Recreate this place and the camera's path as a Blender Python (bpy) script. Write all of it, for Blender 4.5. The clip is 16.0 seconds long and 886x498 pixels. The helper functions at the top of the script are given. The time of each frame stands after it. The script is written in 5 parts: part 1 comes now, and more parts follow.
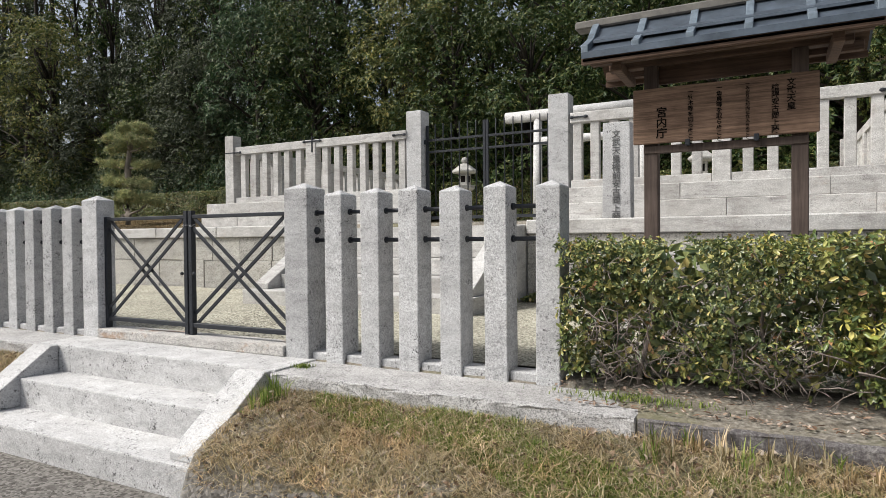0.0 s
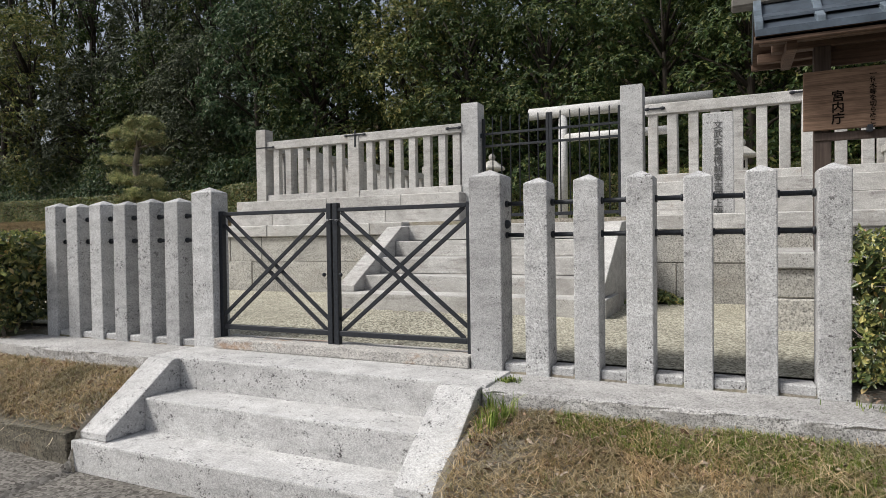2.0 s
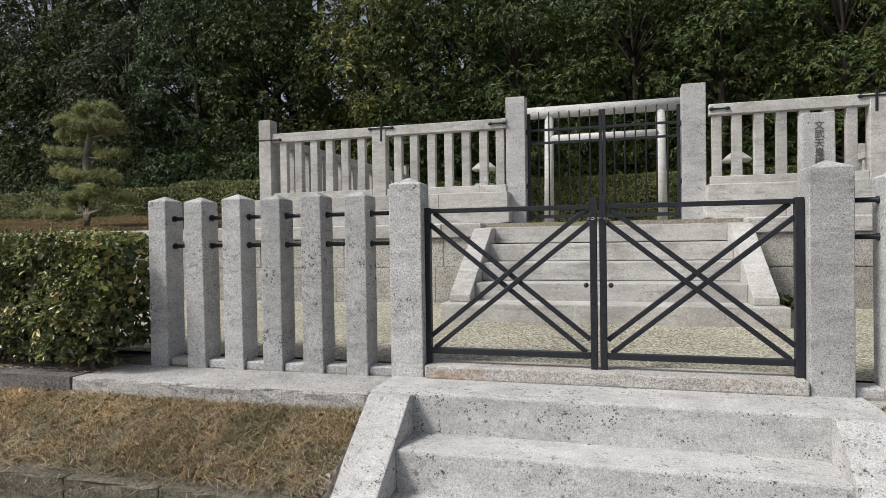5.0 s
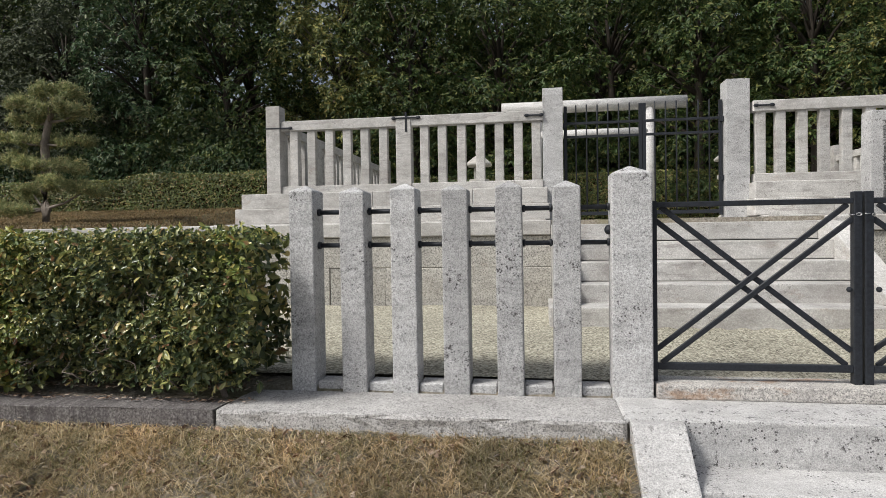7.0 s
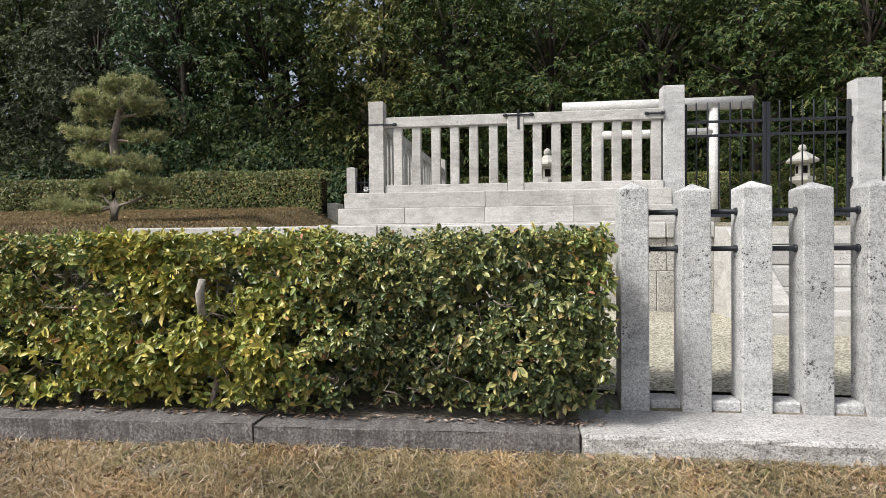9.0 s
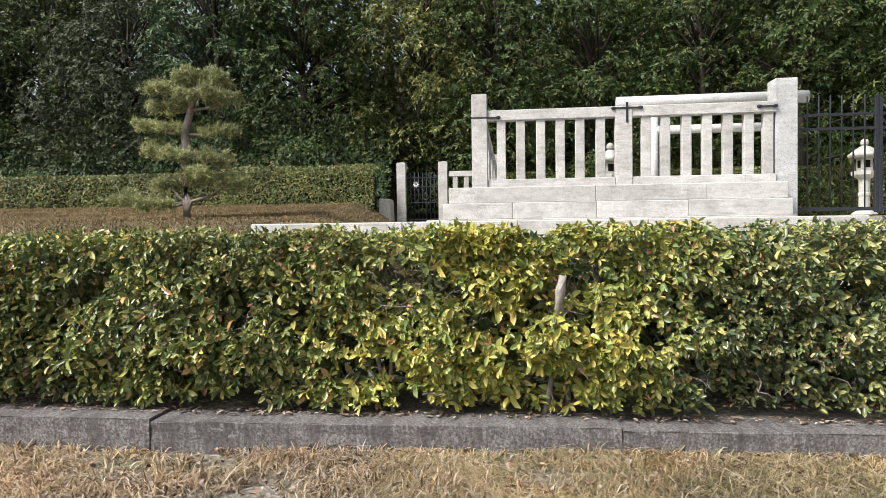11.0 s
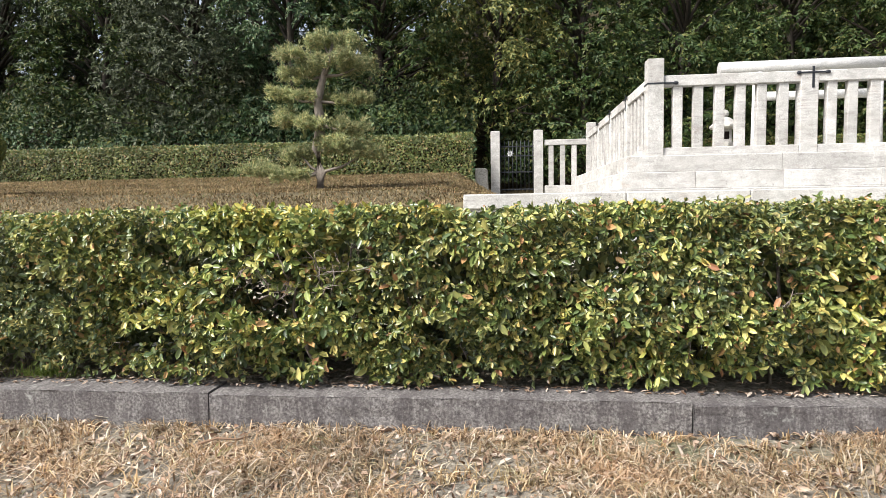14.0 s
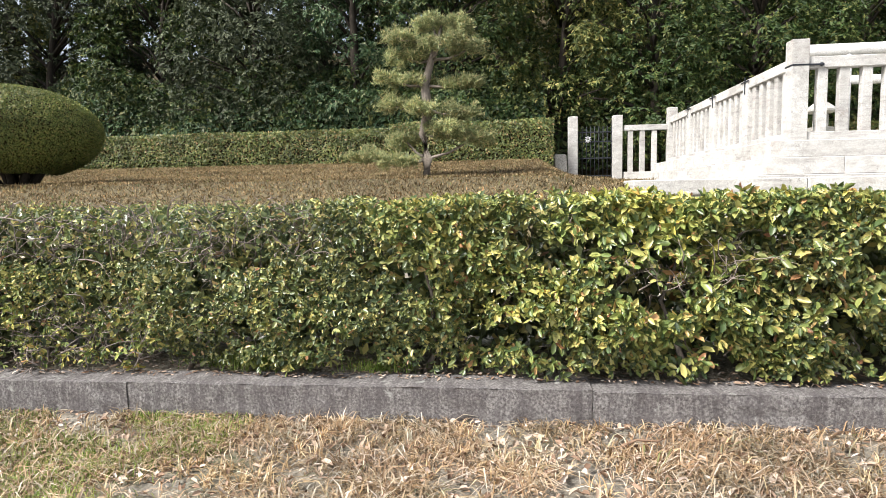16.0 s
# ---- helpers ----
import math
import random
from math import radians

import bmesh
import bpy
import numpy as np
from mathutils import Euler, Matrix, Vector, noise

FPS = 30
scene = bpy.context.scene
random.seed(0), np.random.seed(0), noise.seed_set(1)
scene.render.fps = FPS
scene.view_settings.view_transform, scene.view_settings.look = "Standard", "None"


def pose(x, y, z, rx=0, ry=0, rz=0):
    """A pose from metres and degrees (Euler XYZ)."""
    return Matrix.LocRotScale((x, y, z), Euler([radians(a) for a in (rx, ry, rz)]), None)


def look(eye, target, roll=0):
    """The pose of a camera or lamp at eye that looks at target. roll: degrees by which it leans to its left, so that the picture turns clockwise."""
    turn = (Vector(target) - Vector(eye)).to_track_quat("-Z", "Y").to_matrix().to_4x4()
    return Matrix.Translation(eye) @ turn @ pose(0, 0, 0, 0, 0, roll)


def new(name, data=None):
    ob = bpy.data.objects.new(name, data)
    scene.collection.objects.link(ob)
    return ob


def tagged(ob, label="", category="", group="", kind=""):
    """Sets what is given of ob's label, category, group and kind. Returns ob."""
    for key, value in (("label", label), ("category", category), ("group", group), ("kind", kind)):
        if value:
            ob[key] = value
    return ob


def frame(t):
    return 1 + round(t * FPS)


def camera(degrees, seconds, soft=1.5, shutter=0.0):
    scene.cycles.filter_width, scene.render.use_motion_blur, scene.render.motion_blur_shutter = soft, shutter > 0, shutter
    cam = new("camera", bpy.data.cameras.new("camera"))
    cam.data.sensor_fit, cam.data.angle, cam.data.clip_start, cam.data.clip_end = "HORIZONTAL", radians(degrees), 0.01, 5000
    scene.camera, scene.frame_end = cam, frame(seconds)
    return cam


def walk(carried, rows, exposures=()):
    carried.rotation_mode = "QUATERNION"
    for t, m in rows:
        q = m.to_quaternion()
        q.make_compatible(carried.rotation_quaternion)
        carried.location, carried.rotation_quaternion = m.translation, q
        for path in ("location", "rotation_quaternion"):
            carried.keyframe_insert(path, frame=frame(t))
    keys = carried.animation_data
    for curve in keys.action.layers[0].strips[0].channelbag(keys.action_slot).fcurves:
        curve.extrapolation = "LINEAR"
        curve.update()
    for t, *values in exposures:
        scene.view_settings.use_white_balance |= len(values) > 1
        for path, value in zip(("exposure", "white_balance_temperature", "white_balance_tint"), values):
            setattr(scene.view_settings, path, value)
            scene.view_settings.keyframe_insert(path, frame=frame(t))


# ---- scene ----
cam = camera(70.8, 16.0, soft=0.7)
METRES, EYE, TILT, LEAN, TURN = 13.2, 1.35, 0.0, 0.0, 27.7
ROWS = [
    (0.0, 0.0, 0.0, 0.0, -0.01, -1.02, 0.52),
    (0.5, -0.0309, 0.0038, -0.001, -0.51, -0.81, 0.57),
    (1.0, -0.0561, 0.0203, -0.0011, -1.11, -1.04, 0.74),
    (1.5, -0.0822, 0.0274, -0.0005, -1.92, -0.66, 0.74),
    (2.0, -0.1043, 0.0407, -0.0017, -2.77, -0.96, 0.79),
    (2.5, -0.1294, 0.0565, -0.0008, -3.55, -0.82, 0.61),
    (3.0, -0.1582, 0.0631, -0.0015, -4.31, -0.58, 0.64),
    (3.5, -0.1815, 0.082, -0.0002, -5.18, -0.84, 0.77),
    (4.0, -0.2092, 0.0896, 0.0003, -7.0, -0.79, 0.8),
    (6.5, -0.3361, 0.1663, 0.0007, -18.05, -1.15, 0.87),
    (7.0, -0.361, 0.1887, 0.0023, -18.82, -1.12, 0.82),
    (7.5, -0.3934, 0.1996, 0.0025, -19.29, -0.9, 0.63),
    (8.0, -0.42, 0.2223, 0.0031, -19.57, -1.02, 0.6),
    (10.5, -0.563, 0.3032, 0.0052, -20.88, -1.06, 0.57),
    (11.0, -0.593, 0.3142, 0.0047, -21.36, -1.4, 0.72),
    (11.5, -0.6202, 0.332, 0.0065, -21.55, -1.51, 0.68),
    (12.0, -0.6496, 0.3404, 0.006, -21.4, -1.67, 0.93),
    (12.5, -0.6766, 0.3576, 0.0064, -21.26, -2.21, 0.85),
    (13.0, -0.707, 0.3658, 0.0063, -21.21, -2.63, 1.02),
    (13.5, -0.7291, 0.385, 0.0075, -21.32, -4.16, 0.89),
    (14.0, -0.7572, 0.3959, 0.0076, -21.55, -4.15, 0.94),
    (14.5, -0.7836, 0.4119, 0.0066, -21.71, -4.58, 0.93),
    (15.0, -0.8138, 0.4276, 0.0078, -21.49, -4.69, 0.96),
    (15.5, -0.8442, 0.4389, 0.0071, -21.22, -4.9, 0.97),
    (16.0, -0.8722, 0.4572, 0.0086, -20.94, -5.26, 1.05),
]
walk(cam, [(t, pose(0, 0, EYE, TILT, LEAN, TURN) @ pose(METRES * x, METRES * y, METRES * z, 90 + pitch, roll, yaw)) for t, x, y, z, yaw, pitch, roll in ROWS],
     exposures=[(0.0, 0.48), (1.0, 0.36), (2.0, 0.21), (4.0, 0.10), (7.0, 0.2), (8.2, 0.42), (10.5, 0.9), (12.5, 1.05), (14.0, 1.18), (16.0, 1.3)])

# ---- world and sun ----
SUN_AZ, SUN_EL = radians(216), radians(48)          # direction to the sun: azimuth from +x, height
to_sun = Vector((math.cos(SUN_AZ) * math.cos(SUN_EL), math.sin(SUN_AZ) * math.cos(SUN_EL), math.sin(SUN_EL)))
world = bpy.data.worlds.new("sky")
scene.world = world
world.use_nodes = True
wn = world.node_tree
sky = wn.nodes.new("ShaderNodeTexSky")
sky.sky_type, sky.sun_disc = "NISHITA", False
sky.sun_elevation, sky.sun_rotation = SUN_EL, math.pi / 2 - SUN_AZ
sky.air_density, sky.dust_density = 1.0, 4.0
wn.nodes["Background"].inputs["Strength"].default_value = 0.10
haze = wn.nodes.new("ShaderNodeHueSaturation")      # thin high cloud takes most of the blue out
haze.inputs["Saturation"].default_value = 0.55
wn.links.new(sky.outputs[0], haze.inputs["Color"])
wn.links.new(haze.outputs[0], wn.nodes["Background"].inputs["Color"])
sun = new("sun", bpy.data.lights.new("sun", "SUN"))
sun.data.energy, sun.data.angle, sun.data.color = 2.9, radians(14), (1.0, 0.975, 0.93)
sun.matrix_world = look((0, 0, 30), Vector((0, 0, 30)) - to_sun)


# ---- materials ----
class Nodes:
    """Short way to write a node material."""

    def __init__(self, name):
        self.mat = bpy.data.materials.new(name)
        self.mat.use_nodes = True
        self.t = self.mat.node_tree
        self.bsdf = self.t.nodes["Principled BSDF"]
        self.out = self.t.nodes["Material Output"]
        co = self.t.nodes.new("ShaderNodeTexCoord")
        info = self.t.nodes.new("ShaderNodeObjectInfo")
        off = self.math("MULTIPLY", info.outputs["Random"], 37.0)
        add = self.t.nodes.new("ShaderNodeVectorMath")
        add.operation = "ADD"
        self.t.links.new(co.outputs["Object"], add.inputs[0])
        self.t.links.new(off, add.inputs[1])
        self.co, self.rand = add.outputs[0], info.outputs["Random"]

    def math(self, op, a, b):
        n = self.t.nodes.new("ShaderNodeMath")
        n.operation = op
        for i, v in enumerate((a, b)):
            if isinstance(v, (int, float)):
                n.inputs[i].default_value = v
            else:
                self.t.links.new(v, n.inputs[i])
        return n.outputs[0]

    def scaled(self, sx, sy, sz):
        n = self.t.nodes.new("ShaderNodeVectorMath")
        n.operation = "MULTIPLY"
        self.t.links.new(self.co, n.inputs[0])
        n.inputs[1].default_value = (sx, sy, sz)
        return n.outputs[0]

    def noise(self, scale, detail=4.0, rough=0.55, co=None):
        n = self.t.nodes.new("ShaderNodeTexNoise")
        n.inputs["Scale"].default_value, n.inputs["Detail"].default_value, n.inputs["Roughness"].default_value = scale, detail, rough
        self.t.links.new(co or self.co, n.inputs["Vector"])
        return n.outputs["Fac"]

    def voronoi(self, scale, co=None):
        n = self.t.nodes.new("ShaderNodeTexVoronoi")
        n.inputs["Scale"].default_value = scale
        self.t.links.new(co or self.co, n.inputs["Vector"])
        return n

    def ramp(self, fac, stops, ease="LINEAR"):
        n = self.t.nodes.new("ShaderNodeValToRGB")
        n.color_ramp.interpolation = ease
        els = n.color_ramp.elements
        while len(els) < len(stops):
            els.new(0.5)
        for e, (p, c) in zip(els, stops):
            e.position = p
            e.color = (*c, 1) if isinstance(c, tuple) else (c, c, c, 1)
        self.t.links.new(fac, n.inputs[0])
        return n.outputs["Color"]

    def mix(self, fac, a, b, mode="MIX"):
        n = self.t.nodes.new("ShaderNodeMix")
        n.data_type, n.blend_type = "RGBA", mode
        for i, v in ((0, fac), (6, a), (7, b)):
            if isinstance(v, (int, float)):
                n.inputs[i].default_value = v
            elif isinstance(v, tuple):
                n.inputs[i].default_value = (*v, 1)
            else:
                self.t.links.new(v, n.inputs[i])
        return n.outputs[2]

    def island(self):
        return self.t.nodes.new("ShaderNodeNewGeometry").outputs["Random Per Island"]

    def finish(self, colour, rough=0.8, bump=None, strength=0.3, distance=0.01, metal=0.0, spec=None, through_leaf=None):
        b = self.bsdf
        if isinstance(colour, tuple):
            b.inputs["Base Color"].default_value = (*colour, 1)
        else:
            self.t.links.new(colour, b.inputs["Base Color"])
        if isinstance(rough, float):
            b.inputs["Roughness"].default_value = rough
        else:
            self.t.links.new(rough, b.inputs["Roughness"])
        b.inputs["Metallic"].default_value = metal
        if spec is not None:
            b.inputs["Specular IOR Level"].default_value = spec
        if bump is not None:
            n = self.t.nodes.new("ShaderNodeBump")
            n.inputs["Strength"].default_value, n.inputs["Distance"].default_value = strength, distance
            self.t.links.new(bump, n.inputs["Height"])
            self.t.links.new(n.outputs[0], b.inputs["Normal"])
        if through_leaf:
            tr = self.t.nodes.new("ShaderNodeBsdfTranslucent")
            if isinstance(colour, tuple):
                tr.inputs[0].default_value = (*colour, 1)
            else:
                self.t.links.new(colour, tr.inputs[0])
            m = self.t.nodes.new("ShaderNodeMixShader")
            m.inputs[0].default_value = through_leaf
            self.t.links.new(b.outputs[0], m.inputs[1])
            self.t.links.new(tr.outputs[0], m.inputs[2])
            self.t.links.new(m.outputs[0], self.out.inputs[0])
        return self.mat


def granite(name, light, dark, speck=0.5, stain=0.4, stain_colour=(0.13, 0.12, 0.12), fine=150.0, rust=0.0, gate_at=0.5, mottled=1.0, tooled=0.0):
    """Speckled stone: fine crystals, dark lichen spots in clusters, broad grey weathering."""
    n = Nodes(name)
    grain = n.noise(fine, 2.0, 0.6)
    base = n.ramp(grain, [(0.32, dark), (0.44, tuple(0.80 * v for v in light)), (0.53, light), (0.66, tuple(min(1, 1.14 * v) for v in light))])
    gate = n.ramp(n.noise(3.2, 6.0, 0.7), [(gate_at, 0.0), (gate_at + 0.14, 1.0)])
    some = n.ramp(n.noise(14.0, 3.0, 0.6), [(0.5, 0.0), (0.56, 1.0)])
    spots = n.math("MULTIPLY", n.ramp(n.voronoi(58.0).outputs["Distance"], [(0.20, 1.0), (0.32, 0.0)]), some)
    c = n.mix(n.math("MULTIPLY", n.math("MULTIPLY", spots, gate), speck), base, stain_colour)
    blots = n.ramp(n.noise(24.0, 9.0, 0.8), [(0.565, 0.0), (0.61, 1.0)])
    c = n.mix(n.math("MULTIPLY", n.math("MULTIPLY", blots, gate), speck), c, stain_colour)
    patches = n.ramp(n.noise(1.9, 10.0, 0.74), [(0.46, 0.0), (0.66, 1.0)])
    c = n.mix(n.math("MULTIPLY", patches, stain), c, tuple(2.0 * v for v in stain_colour))
    if rust:
        r = n.ramp(n.noise(2.6, 7.0, 0.7, n.scaled(1.0, 2.0, 2.0)), [(0.62 - 0.11 * rust, 0.0), (0.70 - 0.11 * rust, 1.0)])
        c = n.mix(n.math("MULTIPLY", r, rust), c, (0.31, 0.17, 0.08))
    mottle = n.ramp(n.noise(75.0, 6.0, 0.75), [(0.37, 0.60), (0.48, 0.98), (0.62, 1.24)])
    c = n.mix(mottled, c, mottle, "MULTIPLY")
    smear = n.ramp(n.noise(9.0, 8.0, 0.7, n.scaled(0.5, 0.5, 1.6)), [(0.36, 0.78), (0.55, 1.04)])
    c = n.mix(0.8, c, smear, "MULTIPLY")
    tone = n.ramp(n.noise(0.9, 3.0), [(0.3, 0.86), (0.7, 1.08)])
    c = n.mix(1.0, c, tone, "MULTIPLY")
    if tooled:
        lines = n.ramp(n.noise(4.0, 8.0, 0.75, n.scaled(0.7, 0.7, 6.0)), [(0.52, 0.0), (0.62, 1.0)])
        where = n.ramp(n.noise(1.6, 4.0, 0.6), [(0.40, 0.15), (0.60, 1.0)])
        c = n.mix(n.math("MULTIPLY", n.math("MULTIPLY", lines, where), tooled), c, (0.20, 0.175, 0.175))
    per_stone = n.ramp(n.rand, [(0.0, 0.88), (1.0, 1.06)])
    c = n.mix(1.0, c, per_stone, "MULTIPLY")
    return n.finish(c, 0.85, n.mix(0.5, grain, n.noise(30.0, 5.0, 0.7)), 0.65, 0.008, spec=0.25)


M_SILL = granite("granite_sill", (0.54, 0.52, 0.49), (0.18, 0.18, 0.18), 0.6, 0.45, rust=0.6, fine=165.0)
M_POST = granite("granite_post", (0.55, 0.55, 0.55), (0.31, 0.31, 0.315), 1.0, 0.34, (0.085, 0.08, 0.08), 170.0, 0.0, 0.45, 0.75)
M_STEP = granite("granite_step", (0.615, 0.61, 0.605), (0.44, 0.44, 0.44), 1.0, 0.32, (0.085, 0.08, 0.08), 165.0, 0.0, 0.41, 0.45)
M_KERBGRAN = granite("granite_kerb", (0.54, 0.53, 0.52), (0.10, 0.10, 0.105), 0.85, 0.50, (0.11, 0.105, 0.10), 165.0, 0.0, 0.40)
M_INNER = granite("granite_pale", (0.57, 0.56, 0.54), (0.52, 0.51, 0.49), 0.8, 0.62, (0.14, 0.13, 0.12), 90.0, 0.2, 0.46, 0.18, 0.5)
M_WALL = granite("granite_wall", (0.46, 0.445, 0.41), (0.17, 0.165, 0.155), 0.6, 0.45, (0.14, 0.13, 0.11), 70.0, 0.12, 0.45)
M_LANTERN = granite("stone_lantern", (0.46, 0.45, 0.42), (0.33, 0.32, 0.30), 0.5, 0.5, (0.16, 0.15, 0.13), 90.0, 0.0, 0.45, 0.5)
M_TORII = granite("stone_torii", (0.60, 0.595, 0.59), (0.45, 0.445, 0.44), 0.15, 0.2, (0.25, 0.24, 0.23), 90.0)


def concrete_kerb():
    n = Nodes("old_concrete")
    g = n.noise(90.0, 4.0, 0.7)
    c = n.ramp(g, [(0.35, (0.070, 0.062, 0.064)), (0.5, (0.160, 0.150, 0.146)), (0.66, (0.290, 0.277, 0.268))])
    streak = n.ramp(n.noise(5.0, 7.0, 0.75, n.scaled(4.0, 1.0, 0.5)), [(0.44, 0.0), (0.58, 1.0)])
    c = n.mix(n.math("MULTIPLY", streak, 0.65), c, (0.068, 0.060, 0.062))
    lichen = n.ramp(n.noise(11.0, 6.0, 0.7), [(0.62, 0.0), (0.68, 1.0)])
    c = n.mix(n.math("MULTIPLY", lichen, 0.5), c, (0.40, 0.41, 0.38))
    return n.finish(c, 0.9, n.mix(0.5, g, n.noise(18.0, 5.0)), 0.7, 0.012, spec=0.2)


def gravel(name, stops, scale, rake=False):
    n = Nodes(name)
    v = n.voronoi(scale)
    sep = n.t.nodes.new("ShaderNodeSeparateColor")
    n.t.links.new(v.outputs["Color"], sep.inputs[0])
    c = n.ramp(sep.outputs[0], stops)
    c = n.mix(1.0, c, n.ramp(n.noise(1.4, 5.0), [(0.3, 0.82), (0.7, 1.12)]), "MULTIPLY")
    return n.finish(c, 0.95, v.outputs["Distance"], 0.35, -0.006, spec=0.15)


def soil():
    n = Nodes("soil")
    g = n.noise(45.0, 6.0, 0.7)
    c = n.ramp(g, [(0.3, (0.085, 0.077, 0.065)), (0.5, (0.20, 0.183, 0.155)), (0.7, (0.37, 0.345, 0.30))])
    moss = n.ramp(n.noise(1.7, 5.0, 0.6), [(0.52, 0.0), (0.66, 1.0)])
    c = n.mix(n.math("MULTIPLY", moss, 0.5), c, (0.11, 0.12, 0.045))
    straw = n.ramp(n.noise(3.1, 6.0, 0.7), [(0.42, 0.0), (0.6, 1.0)])
    c = n.mix(n.math("MULTIPLY", straw, 0.2), c, (0.36, 0.30, 0.21))
    return n.finish(c, 0.95, n.mix(0.5, g, n.noise(9.0, 6.0)), 0.9, 0.03, spec=0.1)


# dark forest earth, also used on bush and hedge cores for their inside shade
def forest_floor_and_core():
    n = Nodes("forest_floor_and_core")
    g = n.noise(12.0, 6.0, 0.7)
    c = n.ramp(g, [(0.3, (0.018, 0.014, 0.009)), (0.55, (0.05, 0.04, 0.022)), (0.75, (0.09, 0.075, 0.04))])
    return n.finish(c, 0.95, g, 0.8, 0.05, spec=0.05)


def leaf_material(name, stops, rough=0.45, through_leaf=0.25, spec=0.4, patchy=False):
    n = Nodes(name)
    c = n.ramp(n.island(), stops)
    tone = n.ramp(n.noise(1.3, 3.0), [(0.35, 0.7), (0.65, 1.25)])
    c = n.mix(1.0, c, tone, "MULTIPLY")
    if patchy:
        hue = n.ramp(n.noise(3.4, 5.0, 0.6), [(0.36, (0.74, 0.78, 0.76)), (0.5, (0.98, 0.97, 0.96)), (0.62, (1.14, 1.03, 0.94))])
        c = n.mix(1.0, c, hue, "MULTIPLY")
    return n.finish(c, rough, spec=spec, through_leaf=through_leaf)


def plain(name, colour, rough, metal=0.0, vary=0.25, scale=30.0, bump=0.15, spec=None):
    n = Nodes(name)
    g = n.noise(scale, 5.0, 0.65)
    c = n.ramp(g, [(0.3, tuple(v * (1 - vary) for v in colour)), (0.7, tuple(min(1.0, v * (1 + vary)) for v in colour))])
    return n.finish(c, rough, g, bump, 0.005, metal, spec)


def wood(name, dark, light, axis="x", scale=1.0):
    n = Nodes(name)
    s = {"x": (0.35, 9.0, 9.0), "z": (9.0, 9.0, 0.35)}[axis]
    g = n.noise(5.0 * scale, 7.0, 0.65, n.scaled(*s))
    fine = n.noise(30.0 * scale, 3.0, 0.6, n.scaled(*s))
    c = n.ramp(g, [(0.34, dark), (0.5, tuple((a + b) / 2 for a, b in zip(dark, light))), (0.66, light)])
    c = n.mix(0.35, c, n.ramp(fine, [(0.3, dark), (0.7, light)]))
    wear = n.ramp(n.noise(3.0, 6.0), [(0.4, 0.75), (0.7, 1.15)])
    c = n.mix(1.0, c, wear, "MULTIPLY")
    return n.finish(c, 0.8, n.mix(0.5, g, fine), 0.5, 0.006, spec=0.2)


M_KERB = concrete_kerb()
M_EDGE = granite("edging_stone", (0.17, 0.155, 0.12), (0.06, 0.055, 0.045), 0.6, 0.6, (0.05, 0.045, 0.04), 60.0, 0.15, 0.45)
M_PATH = gravel("path_gravel", [(0.0, (0.068, 0.062, 0.056)), (0.5, (0.149, 0.140, 0.127)), (1.0, (0.236, 0.223, 0.205))], 60.0)
M_COURT = gravel("court_gravel", [(0.0, (0.123, 0.114, 0.090)), (0.5, (0.342, 0.323, 0.256)), (1.0, (0.589, 0.566, 0.467))], 85.0)
M_SOIL = soil()
M_FLOOR_CORE = forest_floor_and_core()
M_TERRACE = plain("terrace_soil", (0.108, 0.087, 0.044), 0.95, 0.0, 0.45, 14.0, 0.6)
M_IRON = plain("black_iron", (0.019, 0.022, 0.028), 0.5, 0.0, 0.45, 60.0, 0.25, 0.35)
M_CHAIN = plain("galvanised_chain", (0.45, 0.45, 0.46), 0.4, 0.8)
M_BOARD = wood("board_wood", (0.055, 0.034, 0.023), (0.33, 0.215, 0.150), "x")
M_SIGNPOST = wood("post_wood", (0.056, 0.041, 0.034), (0.128, 0.098, 0.084), "z")
M_BEAM = wood("beam_wood", (0.058, 0.036, 0.025), (0.162, 0.107, 0.079), "x")
M_ROOF = plain("copper_roof", (0.086, 0.107, 0.133), 0.38, 0.35, 0.35, 6.0, 0.2)
M_RIDGE = plain("ridge_board", (0.13, 0.122, 0.108), 0.6, 0.1, 0.4, 8.0, 0.3)
M_BATTEN = plain("pale_copper_rib", (0.158, 0.195, 0.230), 0.4, 0.3, 0.4, 9.0, 0.2)
M_INK_OPENING = plain("ink_and_opening_black", (0.008, 0.006, 0.005), 0.9, spec=0.1)
M_CUT = plain("cut_letters", (0.10, 0.10, 0.10), 0.9)
M_PINEBARK = wood("pine_bark", (0.10, 0.085, 0.07), (0.36, 0.31, 0.265), "z", 2.0)
M_TWIG = wood("twig_bark", (0.132, 0.108, 0.093), (0.408, 0.348, 0.310), "z", 3.0)
M_DARKBARK = wood("forest_bark", (0.022, 0.018, 0.014), (0.065, 0.054, 0.042), "z", 0.7)
M_HEDGE = leaf_material("hedge_leaf", [(0.0, (0.065, 0.106, 0.039)), (0.3, (0.147, 0.198, 0.057)), (0.6, (0.283, 0.313, 0.094)), (0.84, (0.472, 0.448, 0.149)), (0.93, (0.661, 0.564, 0.184)), (0.965, (0.566, 0.356, 0.149)), (1.0, (0.354, 0.161, 0.092))], 0.33, 0.2, 0.5)
M_HEDGE_YELLOW = leaf_material("hedge_leaf_yellow", [(0.0, (0.144, 0.202, 0.048)), (0.4, (0.328, 0.354, 0.087)), (0.75, (0.551, 0.505, 0.124)), (0.94, (0.735, 0.606, 0.152)), (1.0, (0.551, 0.328, 0.097))], 0.36, 0.22, 0.5)
